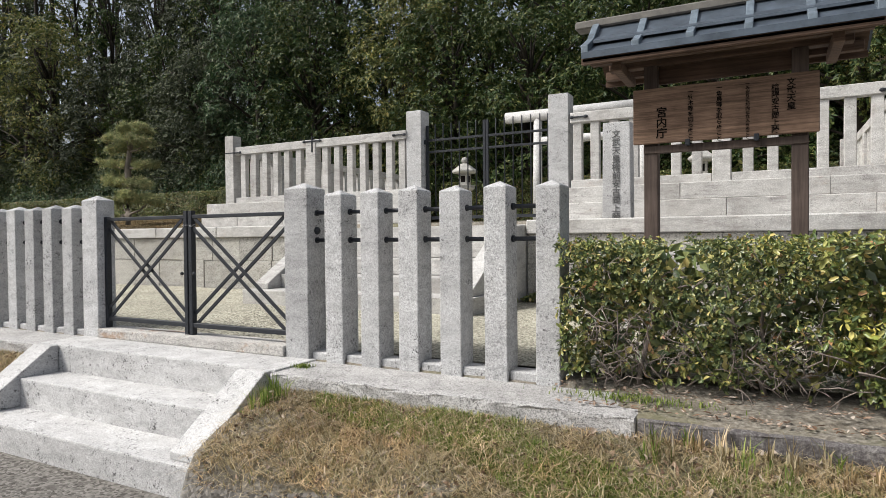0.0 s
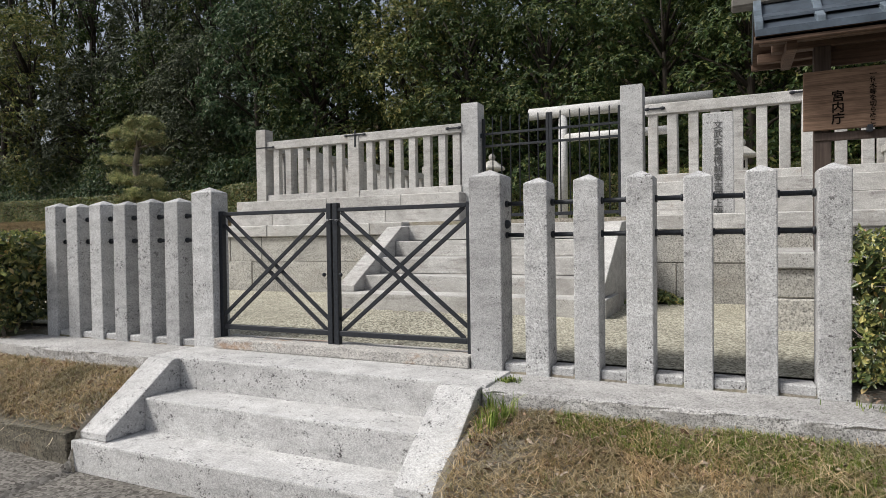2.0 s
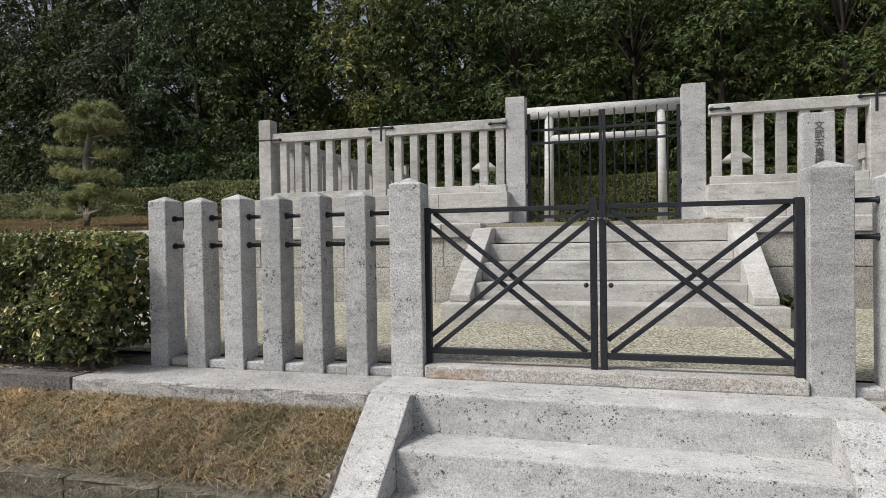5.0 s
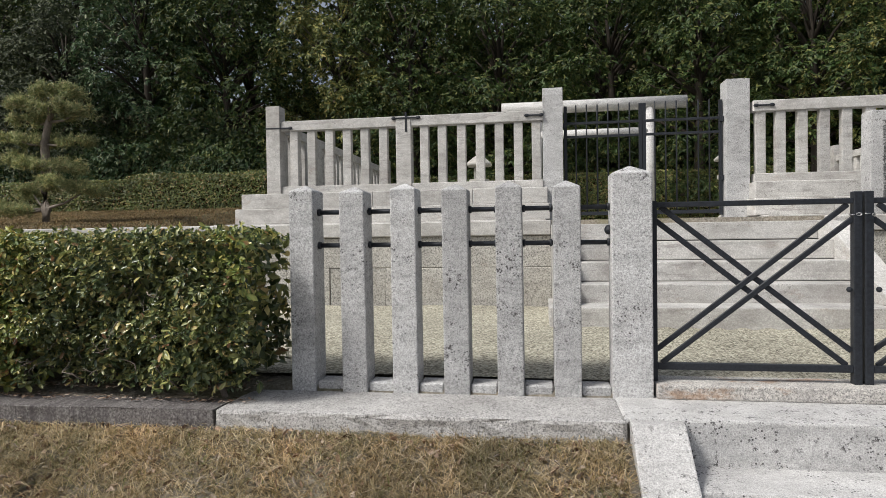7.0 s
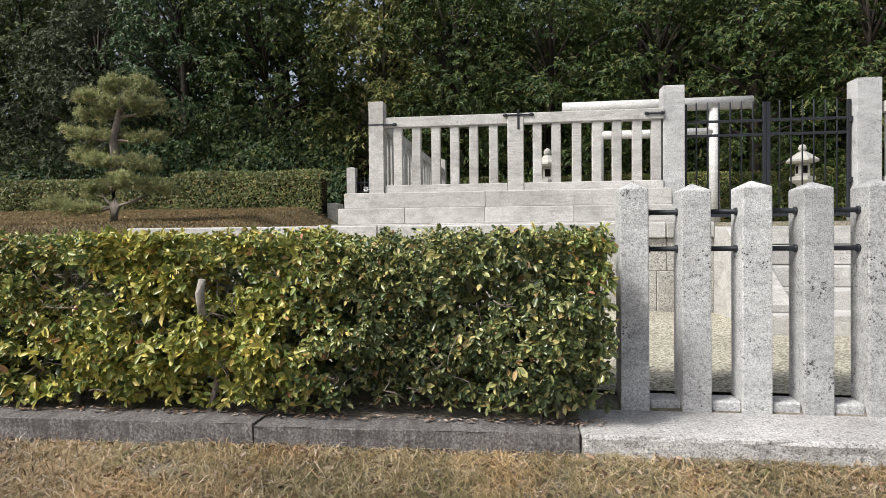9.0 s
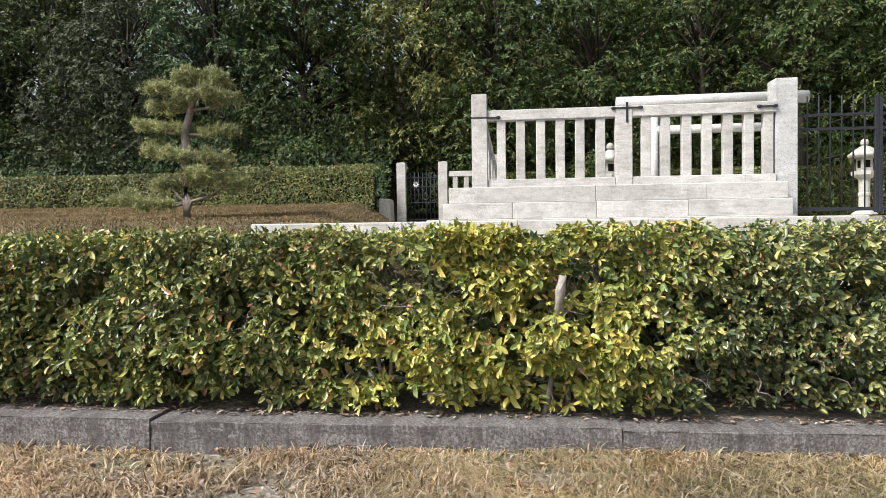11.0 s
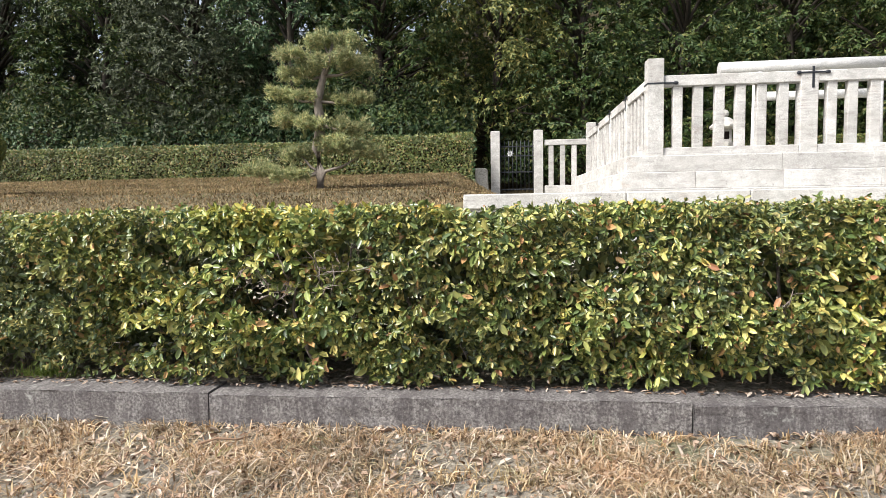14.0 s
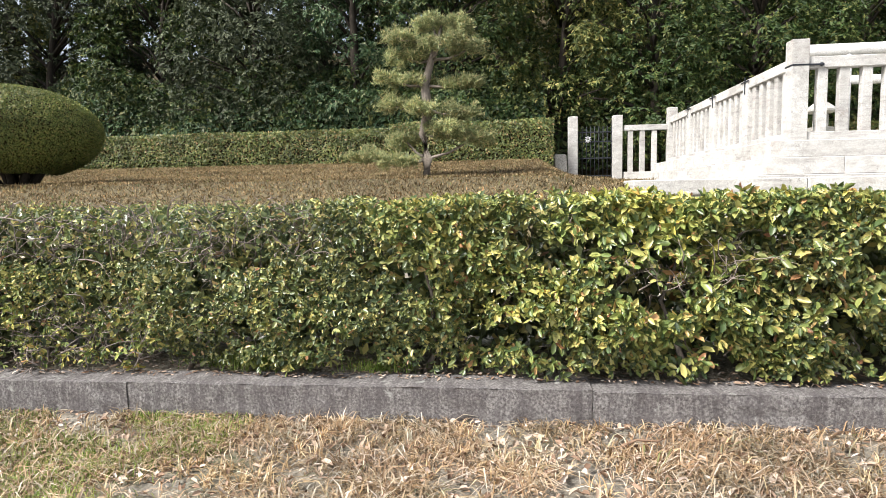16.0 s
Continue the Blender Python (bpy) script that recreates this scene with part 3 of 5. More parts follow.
outer_steps()


# ---- outer stone fence ----
def outer_fence(centres, gate_x, gate_side, label):
    f = thing("stone_fence", gate_x, 3.265, 0.55, label, "fence", "outer stone fences")
    me = mesh_from("post", capped_post(0.135, 0.17, 1.118, 0.036), M_POST)
    for c in centres:
        ob = part("post", me, None, f, at=pose(c - gate_x + random.uniform(-.004, .004), random.uniform(-.004, .004), random.uniform(-0.012, 0.006), random.uniform(-.25, .25), random.uniform(-.3, .3), random.uniform(-1, 1)))
    part("gate_post", capped_post(0.195, 0.16 if gate_side > 0 else 0.19, 1.176, 0.042), M_POST, f, at=(0, -0.015 if gate_side > 0 else 0.0, 0.0))
    every = sorted([*centres, gate_x])
    for a, b in zip(every, every[1:]):
        wa, wb = (0.0975 if v == gate_x else 0.0675 for v in (a, b))
        part("sill_stone", box(b - a - wa - wb - 0.004, 0.13, 0.075, 0.008, wobble=0.002), M_POST, f, at=((a + wa + b - wb) / 2 - gate_x, 0.0, -0.012))
    far_x = centres[0] if gate_side > 0 else centres[-1]
    for z in (0.972, 0.792):
        a, b = sorted((far_x - gate_x, 0.0))
        bm = tube([(a, 0, z), (b, 0, z)], [0.013, 0.013], 10)
        for c in every:
            for s in (-1, 1):
                half = 0.0975 if c == gate_x else 0.0675
                x = c - gate_x + s * (half + 0.006)
                if a < x < b:
                    tube([(x - 0.007, 0, z), (x + 0.007, 0, z)], [0.02, 0.02], 10, bm)
        part("rail", bm, M_IRON, f, "black iron rail")
    bm = bmesh.new()
    bmesh.ops.create_uvsphere(bm, u_segments=10, v_segments=6, radius=0.026, matrix=Matrix.Translation((-gate_side * 0.1, 0, 0.855)))
    part("rail_knob", bm, M_IRON, f, "black iron knob")
    return f


LEFT_POSTS = [-6.645, -6.36, -6.085, -5.815, -5.535, -5.25]
RIGHT_POSTS = [-2.455, -2.185, -1.905, -1.63, -1.342, -1.045]
outer_fence(LEFT_POSTS, -4.93, 1, "speckled grey granite post fence with two iron rails")
outer_fence(RIGHT_POSTS, -2.755, -1, "speckled grey granite post fence with two iron rails")


# ---- outer iron gate ----
def bar(bm, a, b, w, d):
    """A flat bar between two points in the x-z plane."""
    a, b = Vector(a), Vector(b)
    ang = math.atan2(b.z - a.z, b.x - a.x)
    m = Matrix.Translation((a + b) / 2) @ Matrix.Rotation(-ang, 4, "Y") @ Matrix.Diagonal(((b - a).length, d, w, 1))
    r = bmesh.ops.create_cube(bm, size=1.0, matrix=m)
    bmesh.ops.bevel(bm, geom=list({e for v in r["verts"] for e in v.link_edges}), offset=0.003, segments=1, affect="EDGES")
    return bm


def gate_leaf(x_hinge, x_meet, group):
    s = 1 if x_meet > x_hinge else -1
    g = thing("gate_leaf", x_hinge, 3.255, 0.64, "black painted iron gate leaf with crossed double braces, closed", "gate", group)
    w = abs(x_meet - x_hinge)
    lo, hi = 0.075, 0.885
    part("hinge_stile", bar(bmesh.new(), (0, 0, -0.0), (0, 0, hi + 0.02), 0.042, 0.042), M_IRON, g)
    part("meeting_stile", bar(bmesh.new(), (s * w, 0, -0.005), (s * w, 0, hi + 0.045), 0.038, 0.042), M_IRON, g)
    part("top_rail", bar(bmesh.new(), (s * 0.021, 0, hi), (s * (w - 0.019), 0, hi), 0.026, 0.034), M_IRON, g)
    part("bottom_rail", bar(bmesh.new(), (s * 0.021, 0, lo), (s * (w - 0.019), 0, lo), 0.034, 0.034), M_IRON, g)
    for k, (z0, z1) in enumerate(((lo + 0.042, hi - 0.042), (hi - 0.036, lo + 0.042))):
        a, b = Vector((s * 0.02, 0, z0)), Vector((s * (w - 0.02), 0, z1))
        d = (b - a).normalized()
        nrm = Vector((-d.z, 0, d.x))
        for o in (-0.034, 0.034):
            p, q = a + nrm * o, b + nrm * o
            # trimmed so that the bars end inside the frame
            for _ in range(2):
                if p.z > hi or p.z < lo:
                    p += d * abs((p.z - (hi if p.z > hi else lo)) / d.z)
                if q.z > hi or q.z < lo:
                    q -= d * abs((q.z - (hi if q.z > hi else lo)) / d.z)
            if abs(p.x) < 0.02:
                p += d * abs((0.02 - abs(p.x)) / d.x)
            if abs(q.x) > w - 0.02:
                q -= d * abs((abs(q.x) - w + 0.02) / d.x)
            p.y = q.y = 0.006 if k else -0.006
            part("brace", bar(bmesh.new(), p, q, 0.027, 0.012), M_IRON, g)
    part("hinge", box(0.07, 0.03, 0.045, 0.004), M_IRON, g, at=(-s * 0.045, 0, 0.7))
    bm = bmesh.new()
    bmesh.ops.create_uvsphere(bm, u_segments=8, v_segments=6, radius=0.014, matrix=Matrix.Translation((s * (w - 0.04), -0.02, 0.46)))
    part("latch_knob", bm, M_IRON, g)
    return g


gate_leaf(-4.822, -3.878, "outer gate")
gate_leaf(-2.878, -3.828, "outer gate")
chain = thing("gate_chain", -3.853, 3.255, 1.46, "thin galvanised chain tying the two gate leaves", "chain")
for k in range(9):
    a = 2 * math.pi * k / 9
    bm = bmesh.new()
    pts = [(0.012 * math.cos(b), 0.0, 0.006 * math.sin(b)) for b in np.linspace(0, 2 * math.pi, 9)[:-1]]
    tube(pts + [pts[0]], [0.0022] * 9, 5, bm)
    part("link", bm, M_CHAIN, chain, at=pose(0.052 * math.cos(a), 0.034 * math.sin(a), 0.003 * math.sin(3 * a), 90 if k % 2 else 0, 0, math.degrees(a) + 90))


# ---- retaining wall and inner steps ----
def wall_blocks(parent, x0, x1, y, depth, z0, z1, lengths, material, bevel, proud=0.0, name="wall_stone", ox=0.0, oy=0.0, oz=0.0):
    x, k = x0, 0
    while x < x1 - 0.05:
        w = min(lengths * random.uniform(0.75, 1.25), x1 - x)
        if x1 - x - w < 0.25:
            w = x1 - x
        p = random.uniform(0, proud)
        part(name, box(w - 0.003, depth, z1 - z0 - 0.003, bevel, wobble=0.0015), material, parent, at=(x + w / 2 - ox, y + depth / 2 - p - oy, z0 - oz))
        x += w
        k += 1


def retaining_wall(name, x0, x1):
    w = thing(name, x0, 6.8, 0.58, "low retaining wall of weathered granite blocks with a flat cap", "wall", kind="structure")
    o = dict(ox=x0, oy=6.8, oz=0.58)
    wall_blocks(w, x0, x1, 6.82, 0.3, 0.58, 1.04, 0.62, M_WALL, 0.007, 0.015, **o)
    wall_blocks(w, x0, x1, 6.82, 0.3, 1.04, 1.385, 0.66, M_WALL, 0.007, 0.015, **o)
    wall_blocks(w, x0, x1, 6.77, 0.62, 1.385, 1.55, 1.5, M_INNER, 0.012, 0.0, "cap_stone", **o)


retaining_wall("wall_west", -11.79, -5.26)
retaining_wall("wall_east", -2.48, 5.6)


def inner_steps():
    s = thing("inner_steps", -3.88, 5.2, 0.60, "five pale granite steps with sloping cheek stones up to the terrace", "steps", kind="structure")
    part("base_slab", box(2.86, 0.75, 0.185, 0.01, segs=2), M_INNER, s, at=(0, 0.375, 0))
    for k, (y, z) in enumerate(((0.36, 0.345), (0.70, 0.525), (1.04, 0.705), (1.38, 0.89))):
        part("step", box(2.37, 0.7, 0.175, 0.009, segs=2), M_INNER, s, at=(0, y + 0.35, z - 0.175))
    for sx in (-1, 1):
        prof = [(0.15, 0.186), (0.15, 0.25), (1.20, 0.875), (1.75, 0.90), (1.75, 0.0), (0.752, 0.0), (0.752, 0.186)]
        part("cheek_stone", prism(prof, -0.098, 0.098, 0.008), M_INNER, s, at=(sx * 1.285, 0, 0))
    part("landing", box(2.75, 1.8, 0.3, 0.008), M_INNER, s, at=(0, 2.985, 0.645))


inner_steps()


# ---- inner stone fence on its plinth ----
SLATS = [-9.0, -8.73, -8.45, -8.18, -7.91, -7.63, -7.02, -6.76, -6.48, -6.21, -5.94, -5.67, -5.42]
AXIS = -3.94


def iron_clamp(parent, at, cross):
    bm = bmesh.new()
    add_box(bm, 0, 0, 0, 0.36 if cross else 0.2, 0.014, 0.022, 0.003)
    for s in (-1, 1):
        bmesh.ops.create_uvsphere(bm, u_segments=8, v_segments=6, radius=0.024, matrix=Matrix.Translation((s * (0.18 if cross else 0.1), 0, 0)) @ Matrix.Diagonal((1.5, 0.6, 1, 1)))
    if cross:
        add_box(bm, 0, 0.002, -0.06, 0.03, 0.012, 0.28, 0.003)
    part("clamp", bm, M_IRON, parent, "black iron clamp", at=at)


def front_fence(mirror):
    def mx(x):
        return 2 * AXIS - x if mirror else x
    base_x = mx(-7.5)
    pl = thing("plinth", base_x, 8.9, 1.55, "two courses of pale weathered granite under the inner fence", "plinth", "inner plinths", "structure")
    for z0, z1, front, xa, xb, ln in ((1.55, 1.60, 8.30, -10.0, -5.3, 1.7), (1.60, 1.825, 8.56, -9.80, -5.24, 1.25), (1.825, 2.045, 8.63, -9.73, -5.27, 1.6)):
        a, b = sorted((mx(xa), mx(xb)))
        wall_blocks(pl, a, b, front, 9.3 - front, z0, z1, ln, M_INNER, 0.008, 0.0, "plinth_stone", base_x, 8.9, 1.55)
    f = thing("stone_fence", base_x, 8.93, 2.045, "pale granite slat fence with iron clamps on a stone plinth", "fence", "inner stone fences")
    part("corner_post", capped_post(0.215, 0.215, 1.335, 0.02), M_INNER, f, at=(mx(-9.305) - base_x, 0.0, 0))
    part("top_beam", box(3.88, 0.15, 0.145, 0.008), M_INNER, f, at=(mx(-7.26) - base_x, 0, 0.945))
    for xa, xb in ((-9.19, -7.435), (-7.205, -5.33)):
        part("bottom_rail", box(xb - xa, 0.15, 0.12, 0.008), M_INNER, f, at=(mx((xa + xb) / 2) - base_x, 0, 0.0))
    part("middle_post", box(0.225, 0.17, 1.06, 0.008), M_INNER, f, at=(mx(-7.32) - base_x, 0, 0))
    slat = mesh_from("slat", box(0.125, 0.10, 0.83, 0.006), M_INNER)
    for x in SLATS:
        part("slat", slat, None, f, at=(mx(x) - base_x, 0, 0.118))
    iron_clamp(f, (mx(-7.28) - base_x, -0.09, 1.06), True)
    iron_clamp(f, (mx(-9.14) - base_x, -0.09, 0.985), False)
    iron_clamp(f, (mx(-5.45) - base_x, -0.09, 1.02), False)
    bm = bmesh.new()
    add_box(bm, 0, 0, 0, 0.225, 0.225, 0.02)
    part("post_band", bm, M_IRON, f, "black iron band", at=(mx(-9.305) - base_x, 0, 0.985))
    # the fence that runs back from the corner
    sx = mx(-9.305)
    pl2 = thing("plinth", sx, 12.3, 1.55, "two courses of pale weathered granite under the inner fence", "plinth", "inner plinths", "structure")
    out = -1 if not mirror else 1
    for z0, z1, o in ((1.55, 1.60, 0.7), (1.60, 1.825, 0.495), (1.825, 2.045, 0.425)):
        y = 9.302
        while y < 15.8:
            ln = min(random.uniform(1.1, 1.7), 15.9 - y)
            part("plinth_stone", box(o + 0.2, ln - 0.006, z1 - z0 - 0.005, 0.008), M_INNER, pl2, at=(out * (o - 0.2) / 2, y + ln / 2 - 12.3, z0 - 1.55))
            y += ln
    g = thing("stone_fence", sx, 12.3, 2.045, "pale granite slat fence running back along the enclosure", "fence", "inner stone fences")
    part("end_post", capped_post(0.215, 0.215, 1.335, 0.02), M_INNER, g, at=(0, 3.4, 0))
    part("top_beam", box(0.15, 6.55, 0.145, 0.008), M_INNER, g, at=(0, 0.01, 0.945))
    part("bottom_rail", box(0.15, 6.55, 0.12, 0.008), M_INNER, g, at=(0, 0.01, 0))
    slat2 = mesh_from("slat", box(0.10, 0.125, 0.83, 0.006), M_INNER)
    mid = mesh_from("middle_post", box(0.17, 0.21, 1.06, 0.008), M_INNER)
    for k in range(23):
        y = -3.1 + k * 0.278
        if k in (5, 11, 17):
            part("middle_post", mid, None, g, at=(0, y, 0))
            bm = bmesh.new()
            add_box(bm, 0, 0, 0, 0.014, 0.34, 0.022, 0.003)
            add_box(bm, 0.002, 0, -0.06, 0.012, 0.03, 0.26, 0.003)
            part("clamp", bm, M_IRON, g, "black iron clamp", at=(out * 0.093, y, 1.06))
        else:
            part("slat", slat2, None, g, at=(0, y, 0.118))


front_fence(False)
front_fence(True)
for x, w in ((-5.19, 0.28), (-2.745, 0.30)):
    p = thing("gate_post", x, 9.02, 1.545, "tall square speckled granite post beside the iron gate", "post", "inner gate posts")
    part("shaft", capped_post(w, 0.28, 1.925, 0.03), M_POST, p)
    for z in (0.55, 1.35):
        part("hinge_pin", box(0.05, 0.04, 0.07, 0.004), M_IRON, p, "black iron hinge", at=((0.16 if x < -4 else -0.17), -0.02, z))


def inner_gate(x0, x1, group):
    g = thing("gate_leaf", (x0 + x1) / 2, 9.03, 1.60, "tall black iron bar gate leaf, closed", "gate", group)
    w = (x1 - x0) / 2
    part("stile", bar(bmesh.new(), (-w + 0.02, 0, 0.03), (-w + 0.02, 0, 1.60), 0.045, 0.04), M_IRON, g)
    part("stile", bar(bmesh.new(), (w - 0.02, 0, 0.03), (w - 0.02, 0, 1.60), 0.045, 0.04), M_IRON, g)
    for z, h in ((1.355, 0.034), (1.165, 0.034), (0.08, 0.05)):
        part("rail", bar(bmesh.new(), (-w + 0.04, 0, z), (w - 0.04, 0, z), h, 0.03), M_IRON, g)
    n = 7
    for k in range(1, n):
        x = -w + 0.02 + (2 * w - 0.04) * k / n
        part("bar", tube([(x, 0, 0.08), (x, 0, 1.60), (x, 0, 1.62)], [0.0105, 0.0105, 0.004], 8), M_IRON, g)
    return g


inner_gate(-5.03, -3.965, "inner gate")
inner_gate(-3.955, -2.91, "inner gate")


# ---- torii behind the inner gate ----
def torii():
    t = thing("torii_gate", -4.08, 15.75, 1.6, "pale round stone gateway with a thick top beam", "gateway")
    for x in (-1.36, 1.36):
        part("pillar", tube([(x, 0, 0), (x * 0.98, 0, 2.9)], [0.125, 0.11], 20), M_TORII, t)
    part("top_beam", tube([(-2.22, 0, 2.95), (2.2, 0, 2.95)], [0.15, 0.155], 20), M_TORII, t)
    part("tie_beam", tube([(-1.3, 0, 2.27), (1.3, 0, 2.27)], [0.105, 0.105], 16), M_TORII, t)


torii()


# ---- small side fence and gate at the back ----
def back_gate():
    for x in (-11.64, -10.58):
        p = thing("stone_post", x, 15.72, 1.66, "plain square granite gate post", "post", "back gate posts")
        part("shaft", capped_post(0.225, 0.22, 1.58, 0.025), M_INNER, p)
    g = thing("gate_leaf", -11.11, 15.74, 1.66, "dark iron bar gate between two stone posts", "gate")
    for z in (0.12, 0.55, 0.95, 1.18):
        part("rail", bar(bmesh.new(), (-0.42, 0, z), (0.42, 0, z), 0.03, 0.03), M_IRON, g)
    for k in range(9):
        x = -0.40 + 0.1 * k
        part("bar", tube([(x, 0, 0.05), (x, 0, 1.32)], [0.011, 0.011], 6), M_IRON, g)
    bm = bmesh.new()
    for k in range(8):
        a = math.pi * k / 4
        bmesh.ops.create_uvsphere(bm, u_segments=8, v_segments=5, radius=0.03, matrix=Matrix.Translation((0.05 * math.cos(a), 0, 0.05 * math.sin(a))) @ Matrix.Rotation(-a, 4, "Y") @ Matrix.Diagonal((1.2, 0.4, 0.6, 1)))
    part("crest", bm, M_CHAIN, g, "pale metal flower crest", at=(-0.16, -0.03, 1.0))
    f = thing("stone_fence", -9.95, 15.72, 1.66, "short pale granite fence beside the back gate", "fence")
    part("top_beam", box(1.02, 0.14, 0.13, 0.006), M_INNER, f, at=(0.03, 0, 1.19))
    part("bottom_rail", box(1.02, 0.16, 0.2, 0.006), M_INNER, f, at=(0.03, 0, 0.0))
    for x in (-0.32, -0.04, 0.24):
        part("slat", box(0.12, 0.1, 1.0, 0.005), M_INNER, f, at=(x, 0, 0.195))
    b = thing("stone_block", -11.97, 15.36, 1.66, "rough upright stone ending the hedge bank", "stone")
    part("block", box(0.3, 0.5, 0.62, 0.04, wobble=0.02, segs=2), M_WALL, b)


back_gate()


# ---- stone lanterns ----
def lantern(x, y):
    l = thing("stone_lantern", x, y, 1.60, "pale carved stone lantern with a pointed roof", "lantern", "stone lanterns")
    part("base", lathe([(0.27, 0), (0.27, 0.10), (0.2, 0.17), (0.13, 0.2)], 6), M_LANTERN, l)
    part("shaft", lathe([(0.11, 0.2), (0.105, 0.5), (0.12, 0.52), (0.12, 0.57), (0.105, 0.59), (0.11, 0.88)], 16), M_LANTERN, l)
    part("platform", lathe([(0.12, 0.88), (0.25, 0.97), (0.25, 1.05), (0.17, 1.06)], 6), M_LANTERN, l)
    bm = lathe([(0.155, 1.06), (0.155, 1.34)], 4)
    box_ = part("light_box", bm, M_LANTERN, l)
    # black plate on each face, painted in for the shade of a hollow
    for a in range(4):
        part("opening", box(0.12, 0.012, 0.16, 0.002), M_INK_OPENING, box_, "black plate painted as the shaded square hole", at=pose(0.107 * math.cos(a * math.pi / 2), 0.107 * math.sin(a * math.pi / 2), 1.12, 0, 0, a * 90 + 90))
    part("roof", lathe([(0.12, 1.335), (0.29, 1.35), (0.315, 1.375), (0.315, 1.41), (0.19, 1.51), (0.085, 1.585)], 6), M_LANTERN, l)
    part("finial", lathe([(0.05, 1.58), (0.055, 1.60), (0.078, 1.63), (0.083, 1.675), (0.06, 1.725), (0.012, 1.75)], 14), M_LANTERN, l)


lantern(-6.72, 14.0)
lantern(-1.29, 14.45)


# ---- inscribed stone ----
def stele():
    s = thing("stone_stele", -1.615, 7.62, 1.545, "upright granite stele with a carved column of characters", "stele")
    part("shaft", box(0.335, 0.235, 1.16, 0.012, taper=0.06, segs=2), M_POST, s)
    me = lettering("文武天皇檜前安古岡上陵", 0.1, 0.002, 0.98, 0.008)
    me.materials.clear()
    me.materials.append(M_CUT)
    part("inscription", me, None, s, "dark carved characters", at=pose(0, -0.116, 0.98, -0.6))


stele()


def board_platform():
    w = thing("stone_platform", -0.33, 4.95, 0.60, "low battered stone platform carrying the notice board", "platform", kind="structure")
    o = dict(ox=-0.33, oy=4.95, oz=0.60)
    wall_blocks(w, -1.31, 0.65, 4.97, 0.4, 0.60, 0.86, 0.75, M_WALL, 0.012, 0.006, "platform_stone", **o)
    wall_blocks(w, -1.30, 0.64, 4.98, 0.4, 0.86, 1.08, 0.85, M_WALL, 0.012, 0.006, "platform_stone", **o)
    for x in (-1.10, 0.44):
        for z0, z1 in ((0.60, 0.86), (0.86, 1.08)):
            for y0, y1 in ((5.385, 6.0), (6.005, 6.80)):
                part("platform_stone", box(0.4, y1 - y0 - 0.005, z1 - z0 - 0.005, 0.012), M_WALL, w, at=(x + 0.33, (y0 + y1) / 2 - 4.95, z0 - 0.6))
    for x0, x1 in ((-1.33, -0.62), (-0.615, 0.1), (0.105, 0.67)):
        part("cap_stone", box(x1 - x0, 1.83, 0.115, 0.012, segs=2), M_INNER, w, at=((x0 + x1) / 2 + 0.33, 0.91, 0.478))


board_platform()


